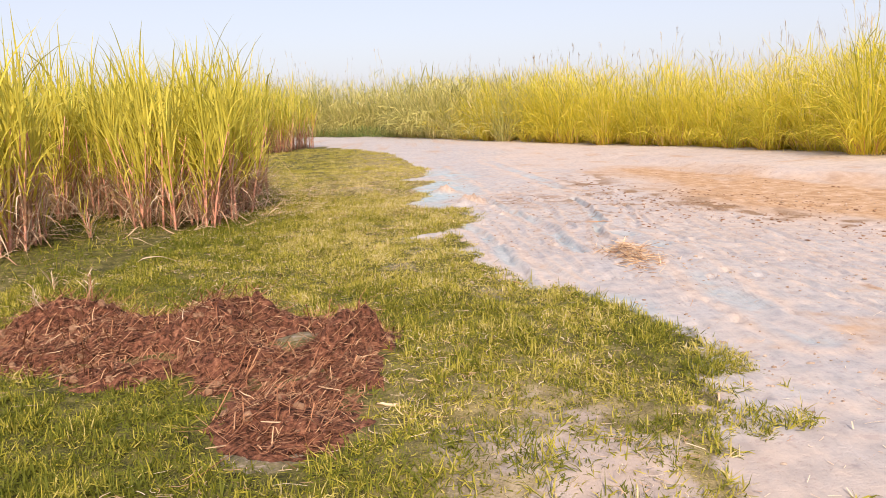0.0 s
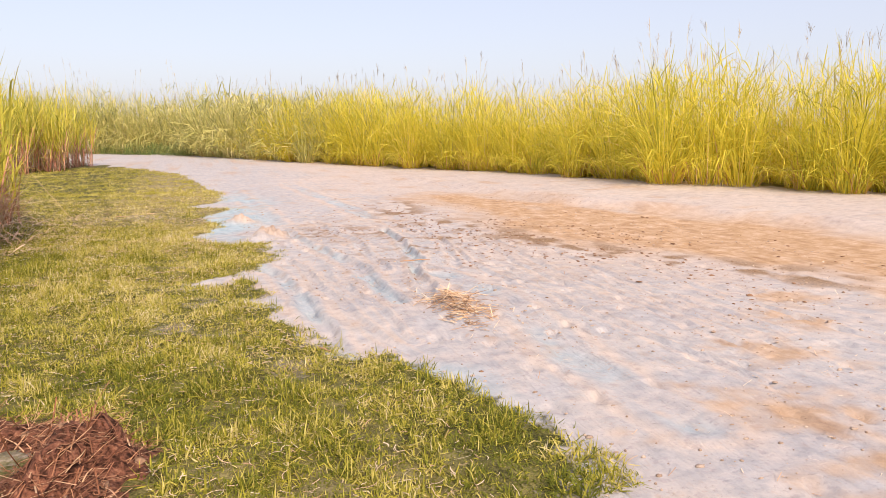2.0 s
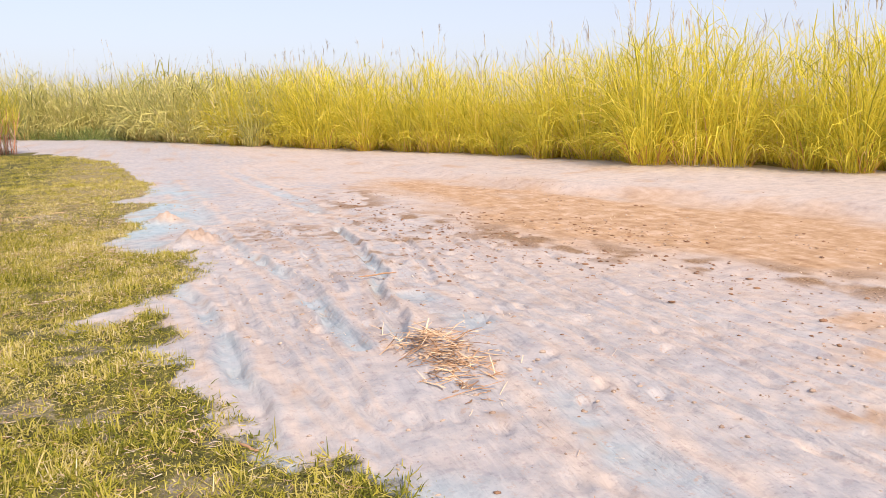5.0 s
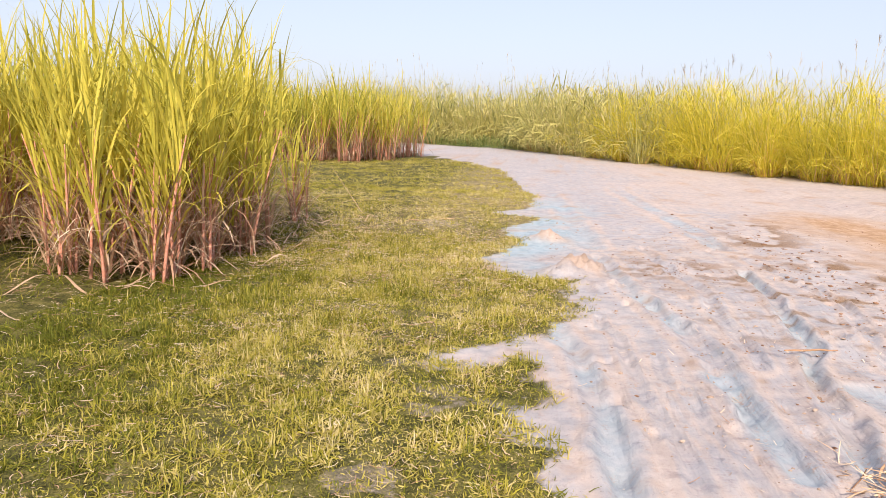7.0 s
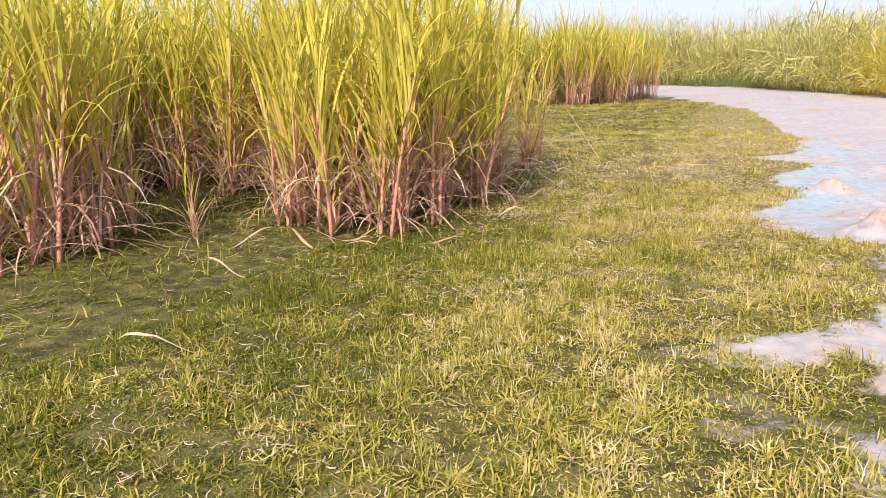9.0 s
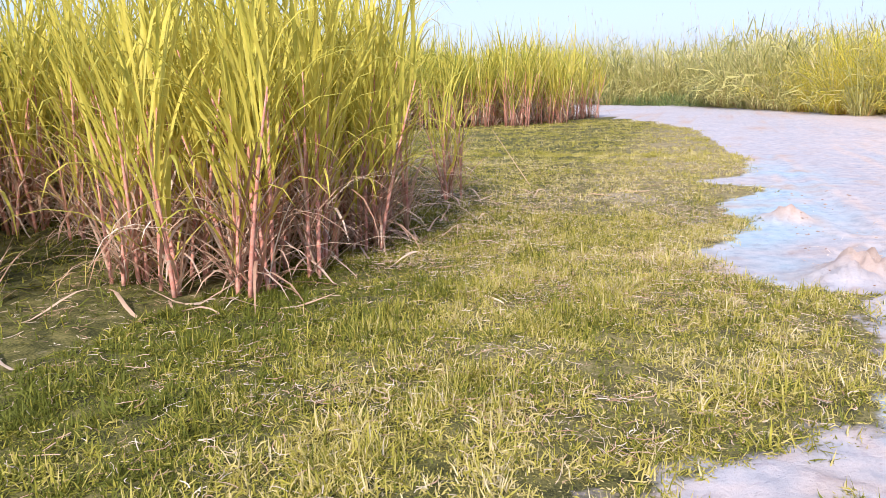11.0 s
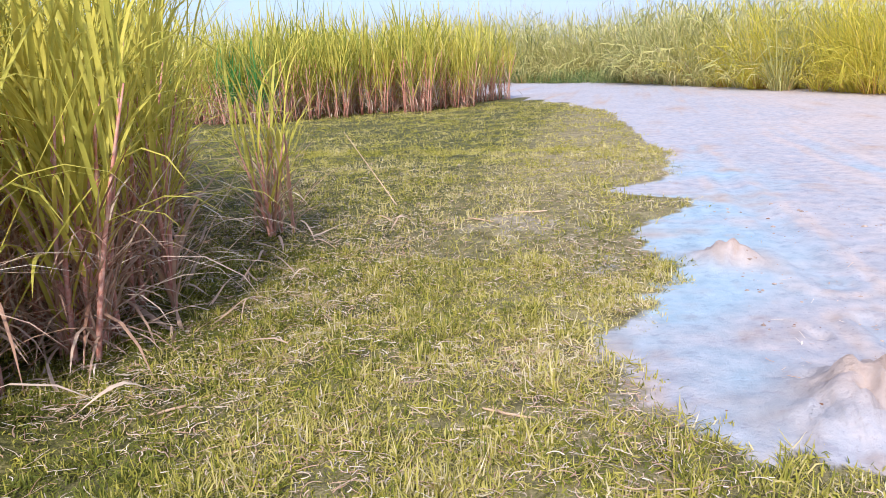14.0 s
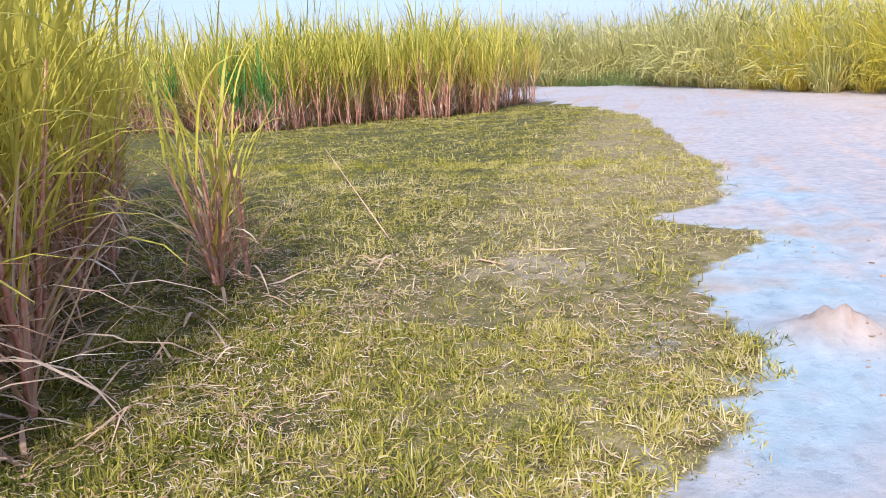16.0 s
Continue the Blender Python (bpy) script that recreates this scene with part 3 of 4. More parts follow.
def build_grass():
    xs, ys, ws, hs = [], [], [], []
    for n, x0, x1, y0, y1, w, h in (
            (300000, -3.6, 2.0, 2.4, 8.0, 0.0068, 0.030), (290000, -3.0, 1.2, 8.0, 15.0, 0.0064, 0.028), (74000, -6.0, 1.3, 15.0, 22.0, 0.008, 0.034),
            (74000, -10, 0.9, 21, 36, 0.013, 0.03), (20000, -9, -3.2, 7.5, 15, 0.008, 0.06)):
        x, y = scatter(n, x0, x1, y0, y1)
        deep = ragged(x, y)
        thin = fractal(x, y, 1.1, 51)
        fringe = 0.45 + 1.6 * np.clip((4.7 - y) / 0.8, 0, 1)
        fringe += 0.9 * np.exp(-((x - 0.25) ** 2 + (y - 9.25) ** 2) / 0.12)
        keep = rng.random(n) < np.clip(-deep / 0.25 + fringe, 0, 1) * np.clip(1.25 - np.clip(thin - 0.55, 0, 1) * 4, 0.65, 1)
        keep &= (deep < 0.05) | (fractal(x, y, 3.5, 53) > 0.52 + 0.2 * np.clip(deep, 0, 1))
        for cx, cy, r in BARE:
            keep &= rng.random(n) > 0.55 * np.exp(-((x - cx) ** 2 + (y - cy) ** 2) / r**2)
        keep &= rng.random(n) > 0.7 * np.exp(-((x - 0.8) ** 2 / 0.3 + (y - 2.9) ** 2 / 1.2))
        near_heap = np.where(inside(x, y, HEAP), -1, 1) * line_distance(x, y, HEAP + HEAP[:1])
        keep &= near_heap > rng.uniform(-0.1, 0.08, n)
        xs.append(x[keep]), ys.append(y[keep])
        ws.append(np.full(keep.sum(), w)), hs.append(np.full(keep.sum(), h))
    x, y, w, h = (np.concatenate(a) for a in (xs, ys, ws, hs))
    n = len(x)
    clump = fractal(x, y, 3.2, 91, 3)
    tuft = np.zeros(n)
    for line in TUFT_LINES:
        tuft = np.maximum(tuft, np.exp(-(line_distance(x + (clump - 0.5) * 0.4, y, line) / 0.16) ** 2))
    small = fractal(x, y, 8, 99, 2)
    h = h * rng.uniform(0.45, 1.4, n) * (0.45 + 1.15 * clump) * np.clip(0.35 + 2.5 * (small - 0.25), 0.4, 1.6) * (1 + 0.35 * tuft)
    root = np.stack([x, y, ground_z(x, y) - 0.006], -1)
    turn = rng.uniform(0, 2 * np.pi, n)
    c, side = arcs(root, turn, np.where(rng.random(n) < 0.45, rng.uniform(0.9, 1.6, n), rng.uniform(0.1, 1.1, n)) * (1 - 0.3 * tuft), rng.uniform(-0.6, 2.2, n), h * 1.9, 3)
    twist = rng.uniform(-0.9, 0.9, n)[:, None, None]
    side = side * np.cos(twist) + np.array([0, 0, 1.0]) * np.sin(twist)
    c[..., 2] = np.maximum(c[..., 2], root[:, None, 2] + 0.004)
    half = (side * (w * rng.uniform(0.7, 1.3, n) / 2)[:, None, None])
    v = np.stack([c[:, 0] - half[:, 0], c[:, 0] + half[:, 0], c[:, 1] + half[:, 1] * 0.85, c[:, 1] - half[:, 1] * 0.85, c[:, 2]], 1).reshape(-1, 3)
    at = np.arange(n)[:, None] * 5
    # drier with distance; darker green by the cane, its shade partly in the tone
    base_tone = 0.14 + 0.09 * np.clip((y - 6) / 4, 0, 1) + 0.16 * np.clip((y - 13) / 5, 0, 1) - 0.06 * np.clip((y - 20) / 5, 0, 1) + 0.06 * tuft - 0.22 * np.clip((-1.05 - x) / 1.0, 0, 1) * np.exp(-(((y - 11.0) / 2.4) ** 2)) - 0.2 * np.clip((-1.3 - x) / 1.1, 0, 1) * np.clip(1.6 - 0.06 * y, 0, 1) - 0.25 * np.exp(-((x + 1.6) ** 2 / 1.4 + (y - 3.6) ** 2 / 0.8))
    for cx, cy, r in ((0.3, 9.4, 0.7), (0.3, 10.6, 0.9), (0.5, 7.0, 0.4), (0.2, 8.2, 0.6), (0.0, 7.7, 0.5), (-0.5, 9.7, 0.5), (-1.0, 8.8, 0.5)):
        base_tone = base_tone + 0.05 * np.exp(-((x - cx) ** 2 + (y - cy) ** 2) / r**2)
    tone = np.clip(base_tone + (fractal(x, y, 0.9, 95) - 0.4) * 0.4 + (fractal(x, y, 3.5, 97, 2) - 0.5) * 0.55 + (small - 0.5) * 0.3 + rng.normal(0, 0.24, n) * np.clip(1 - (y - 16) / 10, 0.4, 1), 0, 1)
    me = quick_mesh("grass", v, [at + np.array([[0, 1, 2, 3]]), at + np.array([[3, 2, 4]])], GRASS, np.repeat(tone, 5))
    tagged(new("grass", me), "short yellowing turf grass with dry blades", "grass", kind="stuff")
    # dry blades lying on the turf
    n = 42000
    x, y = scatter(n, -4.0, 1.4, 2.5, 20)
    x[4500:14000], y[4500:14000] = scatter(9500, -2.2, 0.6, 9.5, 15.5)
    x[:4500], y[:4500] = scatter(4500, -3.3, -1.3, 12.0, 16.5)
    keep = (sand_depth(x, y) < -0.05) & (fractal(x, y, 1.3, 101) + 0.14 * np.clip((y - 8) / 3, 0, 1) > np.where(np.arange(n) < 4500, 0, rng.uniform(0.36, 0.8, n))) & ~inside(x, y, HEAP)
    x, y = x[keep], y[keep]
    n = len(x)
    turn, length = rng.uniform(0, 2 * np.pi, n), rng.gamma(2.2, 0.016, n) + 0.02
    s = np.linspace(-0.5, 0.5, 4)[None] * length[:, None]
    curl = rng.uniform(-1.2, 1.2, n)[:, None] * s**2 / length[:, None]
    px, py = x[:, None] + s * np.cos(turn)[:, None] - curl * np.sin(turn)[:, None], y[:, None] + s * np.sin(turn)[:, None] + curl * np.cos(turn)[:, None]
    pz = ground_z(px, py) + rng.uniform(0.014, 0.045, n)[:, None]
    side = np.stack([-np.sin(turn), np.cos(turn), rng.uniform(-0.5, 0.5, n)], -1)[:, None].repeat(4, 1)
    v, q = ribbons(np.stack([px, py, pz], -1), side, np.full((n, 4), 0.0032) * rng.uniform(0.5, 1.5, (n, 1)))
    tagged(new("straw_litter", quick_mesh("straw_litter", v, [q], DRY_LEAF)), "dry straw blades lying scattered over turf", "straw", kind="stuff")


build_grass()


# ---- sugarcane ----
def blade_widths(n, k, wide):
    return wide[:, None] * np.interp(np.linspace(0, 1, k), [0, 0.12, 0.5, 0.8, 1], [0.55, 0.95, 1.0, 0.6, 0.05])[None].repeat(n, 0)


def cane_stalk_shape(x, y, lean, turn, high):
    s = np.linspace(0, 1, 9)
    out = lean * high * s**1.3
    line = np.stack([x + out * np.cos(turn), y + out * np.sin(turn), high * s - 0.04], -1)
    radii = 0.0135 * (1 - 0.72 * s**2) * (1 + 0.12 * (np.arange(9) % 2))
    return line, radii


def sugarcane(seed, stalks=12, radius=0.34, split=True, tall=1.0, leaves=10, fan=0.26, leaf_mat=CANE_LEAF, single=True):
    """A clump of sugarcane: each stalk with its long leaves and hanging dry sheaths."""
    r = np.random.default_rng(seed)
    top = new("sugarcane_clump")
    k, fold = (8, 0.18) if split else (6, 0.0)
    loose_v, loose_q, count = [], [], 0
    stem_v, stem_q, stem_c, stem_count = [], [], [], 0
    dry_v, dry_q, dry_count = [], [], 0
    for _ in range(stalks):
        a, d = r.uniform(0, 2 * np.pi), radius * math.sqrt(r.random())
        x, y, high = d * math.cos(a), d * math.sin(a), r.uniform(0.85, 1.35) * tall
        line, radii = cane_stalk_shape(x, y, r.uniform(0.0, fan), a + r.normal(0, 1.3), high)
        v, q, caps = tube(line, radii, 6) if split else tube(line[::2], radii[::2], 4)
        if split or single:
            stalk = part("stalk", quick_mesh("stalk", v, [q, caps], CANE_STEM), top)
        else:
            stem_v.append(v), stem_q.append(q + stem_count), stem_c.append(caps + stem_count)
            stem_count += len(v)
        n = leaves + int(r.integers(-2, 3))
        at = np.linspace(0.16 if r.random() < 0.4 else 0.42, 1.0, n)
        root = np.stack([np.interp(at, np.linspace(0, 1, 9), line[:, i]) for i in range(3)], -1)
        turn = np.arange(n) * np.pi + r.uniform(0, 6.3) + r.normal(0, 0.5, n)
        lean = 0.30 * (1.1 - at) + r.gamma(1.6, 0.12, n)
        bend = np.where(r.random(n) < 0.4, r.uniform(0.9, 2.3, n), r.uniform(0.05, 0.6, n))
        length = r.uniform(0.8, 1.35, n) * tall * (0.8 + 0.25 * at)
        c, side = arcs(root, turn, lean, bend, length, k, 2.2)
        w = blade_widths(n, k, r.uniform(0.014, 0.030, n))
        for i in range(n):
            v, q = ribbons(c[i:i + 1], side[i:i + 1], w[i:i + 1], fold)
            if split:
                part("leaf", quick_mesh("leaf", v, [q], leaf_mat), stalk)
            else:
                loose_v.append(v), loose_q.append(q + count)
                count += len(v)
        # dry leaves that hang from the lower joints
        n = 16 if split else 6
        at = r.uniform(0.0, 0.5, n) ** 1.2
        root = np.stack([np.interp(at, np.linspace(0, 1, 9), line[:, i]) for i in range(3)], -1)
        c, side = arcs(root, r.uniform(0, 6.3, n), r.uniform(0.05, 0.7, n), r.uniform(-0.2, 2.4, n), r.uniform(0.3, 0.9, n), 6, 1.0)
        c[..., 2] = np.maximum(c[..., 2], 0.015)
        v, q = ribbons(c, side, blade_widths(n, 6, r.uniform(0.008, 0.021, n)), 0.1 if split else 0.0)
        if split:
            part("dry_leaves", quick_mesh("dry_leaves", v, [q], DRY_LEAF), stalk, "withered tan hanging leaves")
        else:
            dry_v.append(v), dry_q.append(q + dry_count)
            dry_count += len(v)
    if not split:
        if not single:
            part("stalk_bunch", quick_mesh("stalk_bunch", np.concatenate(stem_v), [np.concatenate(stem_q), np.concatenate(stem_c)], CANE_STEM), top, kind="stuff")
        part("leaves", quick_mesh("leaves", np.concatenate(loose_v), [np.concatenate(loose_q)], leaf_mat), top, kind="stuff")
        part("dry_leaves", quick_mesh("dry_leaves", np.concatenate(dry_v), [np.concatenate(dry_q)], DRY_LEAF), top, "withered tan hanging leaves", kind="stuff")
    return tagged(top, "tall yellow-green sugarcane clump with reddish stalks and withered lower leaves", "sugarcane", "sugarcane clumps")


def place(kinds, spots, first):
    """Sets the kinds of a thing down at spots of x, y, turn, size; the first of each kind is moved, the rest are copies."""
    for i, (x, y, turn, size) in enumerate(spots):
        ob = kinds[i % len(kinds)]
        m = pose(x, y, z_at(x, y) - 0.01, 0, 0, turn)
        if ob in first:
            ob = copy_thing(ob, m)
        else:
            first.add(ob)
            ob.matrix_basis = m
        ob.scale = (size, size, size * rng.uniform(0.95, 1.06))


NEAR_CANE = [(-2.95, 11.35), (-2.72, 11.95), (-3.45, 11.5), (-2.78, 12.75), (-2.75, 13.25), (-3.3, 12.3), (-3.25, 14.0), (-3.55, 14.7), (-3.3, 13.2), (-3.95, 15.4),
             (-4.1, 12.4), (-4.75, 9.2), (-4.9, 10.1), (-4.4, 12.9), (-4.1, 13.7), (-5.6, 12.9), (-5.0, 13.2), (-6.3, 12.7), (-4.45, 16.3), (-5.1, 17.3)]
NEAR_FIELD = [(-3.8, 13.4), (-4.4, 15.2), (-5.6, 17.3), (-9.4, 22), (-15, 28), (-22, 30), (-22, 6), (-9, 6.5), (-5.6, 8.6), (-5.4, 10.5), (-6.7, 13.2), (-5.2, 13.6)]
FAR_FIELD = [(-3.6, 34.8), (-4.0, 38), (-7, 44), (-30, 48), (-30, 30), (-13.5, 29.6), (-8.2, 29.7), (-6, 31)]


def fill(ring, gap, limit):
    """Uneven rows of spots inside a ring, nearest the walk first."""
    ys, xs = [p[1] for p in ring], [p[0] for p in ring]
    spots = []
    for y in np.arange(min(ys), max(ys), gap):
        for x in np.arange(min(xs), max(xs), gap):
            p = (x + rng.uniform(-0.35, 0.35) * gap, y + rng.uniform(-0.35, 0.35) * gap)
            if inside(np.array([p[0]]), np.array([p[1]]), ring)[0]:
                spots.append(p)
    spots.sort(key=lambda p: math.hypot(p[0], p[1] - 9))
    return spots[:limit]


used = set()
place([sugarcane(s) for s in (11, 12, 13)], [(x, y, rng.uniform(0, 360), rng.uniform(1.10, 1.27)) for x, y in NEAR_CANE], used)
cane_kinds = [sugarcane(s, 11, 0.4, False, 1.0, 8) for s in (21, 22, 23, 24)]
place(cane_kinds, [(x, y, rng.uniform(0, 360), rng.uniform(1.10, 1.27)) for x, y in fill(NEAR_FIELD, 0.74, 105)], used)
place([sugarcane(71, 7, 0.16, True, 0.8, 7)], [(-2.75, 15.55, 0, 1.0)], used)
green = [tagged(sugarcane(75, 9, 0.3, True, 0.95, 9, 0.3, GREEN_CANE), "fresh dark-green cane clump among yellowed canes", "sugarcane", "green cane clumps")]
place(green, [(-9.4, 29.2, 0, 1.05), (-10.4, 29.3, 70, 1.15), (-12.3, 29.2, 150, 1.05)], used)
place([sugarcane(72, 3, 0.12, True, 0.8, 8), sugarcane(73, 2, 0.08, True, 0.65, 7)], [(-3.75, 11.15, 0, 1.0), (-4.6, 10.4, 90, 0.9), (-5.3, 12.4, 30, 1.0), (-4.1, 10.5, 10, 0.6)], used)
far_kinds = [sugarcane(s, 14, 0.34, False, 1.0, 9, 0.3, single=False) for s in (81, 82, 83, 84)]
place(far_kinds, [(x, y, rng.uniform(0, 360), rng.uniform(1.25, 1.5)) for x, y in fill(FAR_FIELD, 1.1, 85)], used)


def fallen_leaf(x, y, turn, length, wide):
    """A long withered cane leaf that lies on the turf with its ends curled."""
    s = np.linspace(-0.5, 0.5, 9)
    px = x + s * length * math.cos(turn) - 0.25 * s**2 * length * math.sin(turn)
    py = y + s * length * math.sin(turn) + 0.25 * s**2 * length * math.cos(turn)
    pz = ground_z(px, py) + 0.045 + 0.05 * np.sin(s * 5 + x * 9)
    side = np.stack([-math.sin(turn) + 0 * s, math.cos(turn) + 0 * s, 0.4 * np.cos(s * 6 + y)], -1)
    w = wide * np.array([0.4, 0.8, 1, 1, 1, 0.9, 0.7, 0.45, 0.06])
    v, q = ribbons(np.stack([px, py, pz], -1)[None], side[None], w[None], 0.15)
    tagged(new("fallen_leaf", quick_mesh("fallen_leaf", v, [q], DRY_LEAF)), "long withered cane leaf lying on the turf", "leaf", "fallen cane leaves")


for x, y, turn, length, wide in ((-2.45, 13.3, -0.35, 0.75, 0.03), (-2.08, 13.55, 0.05, 0.42, 0.03), (-2.7, 13.0, -0.7, 1.2, 0.028), (-2.2, 13.15, 0.3, 0.4, 0.025), (-3.1, 9.65, -0.1, 0.5, 0.03),
                                 (-3.6, 10.3, 1.2, 0.8, 0.028), (-2.3, 10.9, 0.4, 0.7, 0.026), (-3.2, 10.6, -0.5, 0.6, 0.03), (-1.95, 12.2, 0.9, 0.4, 0.022), (-2.55, 8.3, 0.1, 0.5, 0.025)):
    fallen_leaf(x, y, turn, length, wide)
for _ in range(44):
    fallen_leaf(rng.uniform(-3.2, -1.7), rng.uniform(12.6, 16.2), rng.uniform(0, 6.3), rng.uniform(0.2, 0.7), rng.uniform(0.010, 0.024))
for _ in range(46):
    cx, cy = NEAR_CANE[int(rng.integers(0, len(NEAR_CANE)))]
    fallen_leaf(cx + rng.uniform(-0.1, 0.65), cy + rng.normal(-0.25, 0.35), rng.uniform(0, 6.3), rng.uniform(0.3, 0.8), rng.uniform(0.014, 0.03))


# ---- tall reeds along the track ----
def reed(seed, blades=230, high=3.0, droop=1.0, stalks=2, radius=0.35, split=True, leaf_mat=REED_LEAF, skirt=0, wide=1.0):
    r = np.random.default_rng(seed)
    top = new("reed_clump")
    a = r.uniform(0, 2 * np.pi, blades)
    d = radius * np.sqrt(r.random(blades))
    root = np.stack([d * np.cos(a), d * np.sin(a), np.full(blades, -0.03)], -1)
    turn = a + r.normal(0, 0.5, blades)
    bend = droop * r.uniform(0.1, 1.0, blades) ** 2.0 * 2.4
    lean, length = r.uniform(0.0, 0.26, blades) + d * 0.4, high * r.uniform(0.35, 1.1, blades)
    # more than half of the leaves spring from the stems higher up
    upper = r.random(blades) < 0.5
    lift = r.uniform(0.15, 0.8, blades) * high
    root[upper, 2] = lift[upper]
    root[upper, :2] *= (1 + 0.25 * lift[upper])[:, None]
    lean[upper] += r.uniform(0.05, 0.6, upper.sum())
    turn[upper] = r.uniform(0, 6.3, upper.sum())
    length[upper] = np.minimum(r.uniform(0.35, 0.85, upper.sum()), high * 1.04 - lift[upper])
    bend[upper] *= 0.6
    # a skirt of leaves that arch out and down over the foot
    if skirt:
        root[:skirt, 2], lean[:skirt], bend[:skirt] = -0.02, r.uniform(0.15, 0.55, skirt), r.uniform(1.3, 2.5, skirt)
        root[:skirt, :2] = radius * np.stack([np.cos(a[:skirt]), np.sin(a[:skirt])], -1)
        turn[:skirt], length[:skirt] = a[:skirt] + r.normal(0, 0.3, skirt), r.uniform(0.9, 1.8, skirt)
    k = 6 if split else 5
    c, side = arcs(root, turn, lean, bend, length, k, 2.0)
    c[..., 2] = np.maximum(c[..., 2], 0.02)
    twist = r.uniform(-0.8, 0.8, blades)
    side = side * np.cos(twist)[:, None, None] + np.array([0, 0, 1.0]) * np.sin(twist)[:, None, None]
    v, q = ribbons(c, side, blade_widths(blades, k, wide * r.uniform(0.014, 0.031, blades)))
    part("leaves", quick_mesh("leaves", v, [q], leaf_mat), top, kind="stuff")
    n = 36 if split else 14
    a = r.uniform(0, 6.3, n)
    root = np.stack([1.1 * radius * np.cos(a), 1.1 * radius * np.sin(a), np.full(n, -0.02)], -1)
    c, side = arcs(root, a + r.normal(0, 0.6, n), r.uniform(0.0, 0.4, n), r.uniform(0.2, 2.2, n), r.uniform(0.4, 1.3, n), 5)
    c[..., 2] = np.maximum(c[..., 2], 0.02)
    v, q = ribbons(c, side, blade_widths(n, 5, r.uniform(0.012, 0.024, n)))
    part("dry_leaves", quick_mesh("dry_leaves", v, [q], REED_DRY), top, "withered orange-tan leaves at the foot", kind="stuff")
    for _ in range(stalks):
        b, e = r.uniform(0, 2 * np.pi), radius * math.sqrt(r.random())
        tall, lean = high * r.uniform(0.9, 1.2), r.uniform(0.0, 0.12)
        s = np.linspace(0, 1, 7)
        out = e + lean * tall * s**1.8
        line = np.stack([out * np.cos(b), out * np.sin(b), tall * s - 0.03], -1)
        tv, tq, caps = tube(line, 0.007 * (1 - 0.6 * s), 4)
        n = 7
        root = np.repeat(line[-1:], n, 0) - np.stack([np.zeros(n), np.zeros(n), r.uniform(0, 0.3, n)], -1)
        pc, ps = arcs(root, b + r.normal(0, 0.7, n), r.uniform(0.05, 0.4, n), r.uniform(0.1, 1.3, n), r.uniform(0.12, 0.34, n), 5)
        fv, fq = ribbons(pc, ps, np.full((n, 5), 0.009) * np.array([[0.5, 1, 1, 0.7, 0.2]]))
        stalk = part("stalk", quick_mesh("stalk", tv, [tq, caps], REED_STALK), top)
        part("plume", quick_mesh("plume", fv, [fq], PLUME), stalk, "thin brownish seed plume")
    return tagged(top, "tall sunlit yellow reed grass clump with thin seed plumes", "reed grass", "reed clumps along the track")


def along(line, gap, aside):
    """Spots along a line of corners, set aside to its left by the given metres."""
    spots, carry = [], 0.0
    for (ax, ay), (bx, by) in zip(line, line[1:]):
        length = math.hypot(bx - ax, by - ay)
        ux, uy = (bx - ax) / length, (by - ay) / length
        while carry < length:
            spots.append((ax + ux * carry + uy * aside, ay + uy * carry - ux * aside))
            carry += gap * rng.uniform(0.75, 1.25)
        carry -= length
    return spots


VISIBLE_REEDS = [(16, 7), (13.1, 14), (11.8, 16.5), (11.0, 20.3), (10.6, 26.2), (8.7, 30.5), (4.8, 41), (0, 53), (-6.3, 59.5), (-20, 64), (-30, 66)]
used_reeds = set()
front = [reed(31, 240, 3.0, 1.3, skirt=50), reed(32, 240, 3.0, 1.6, skirt=60), reed(33, 210, 2.6, 0.9, 2, skirt=40), reed(34, 260, 2.5, 1.8, skirt=70), reed(35, 240, 3.2, 1.1, 3, 0.25, skirt=40), reed(36, 180, 1.8, 1.6, 1, skirt=60)]
back = [reed(41, 210, 3.1, 0.7, 1, 0.45, False), reed(42, 220, 3.3, 0.9, 2, 0.45, False), reed(43, 210, 2.9, 1.1, 1, 0.5, False)]
# round the bend the reeds are taller, with distance haze put into their leaf colour
pale = [reed(44, 190, 3.0, 1.5, 1, 0.5, False, REED_HAZED, 40, 1.8), reed(45, 200, 3.2, 1.2, 1, 0.5, False, REED_HAZED, 30, 1.8), reed(46, 190, 2.6, 1.7, 0, 0.55, False, REED_HAZED, 50, 1.8)]


def hazed_at(y):
    """The kind with haze in its leaf colour takes over from the yellow one along the bend."""
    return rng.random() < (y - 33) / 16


def tallness(y):
    return 1.06 if y < 22 else 1.0 + 0.4 * min(1.0, max(0.0, (y - 27) / 24))


def reed_spots(aside, gap, low, high, loose=0.0):
    return [(x + rng.normal(0, loose), y + rng.normal(0, loose), rng.uniform(0, 360), rng.uniform(low, high) * tallness(y)) for x, y in along(VISIBLE_REEDS, gap, aside)]


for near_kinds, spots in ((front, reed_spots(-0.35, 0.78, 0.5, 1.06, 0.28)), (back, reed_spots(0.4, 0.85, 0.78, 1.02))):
    far_off = [hazed_at(p[1]) for p in spots]
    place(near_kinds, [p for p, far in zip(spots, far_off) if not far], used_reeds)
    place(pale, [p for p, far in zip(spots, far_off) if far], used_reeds)


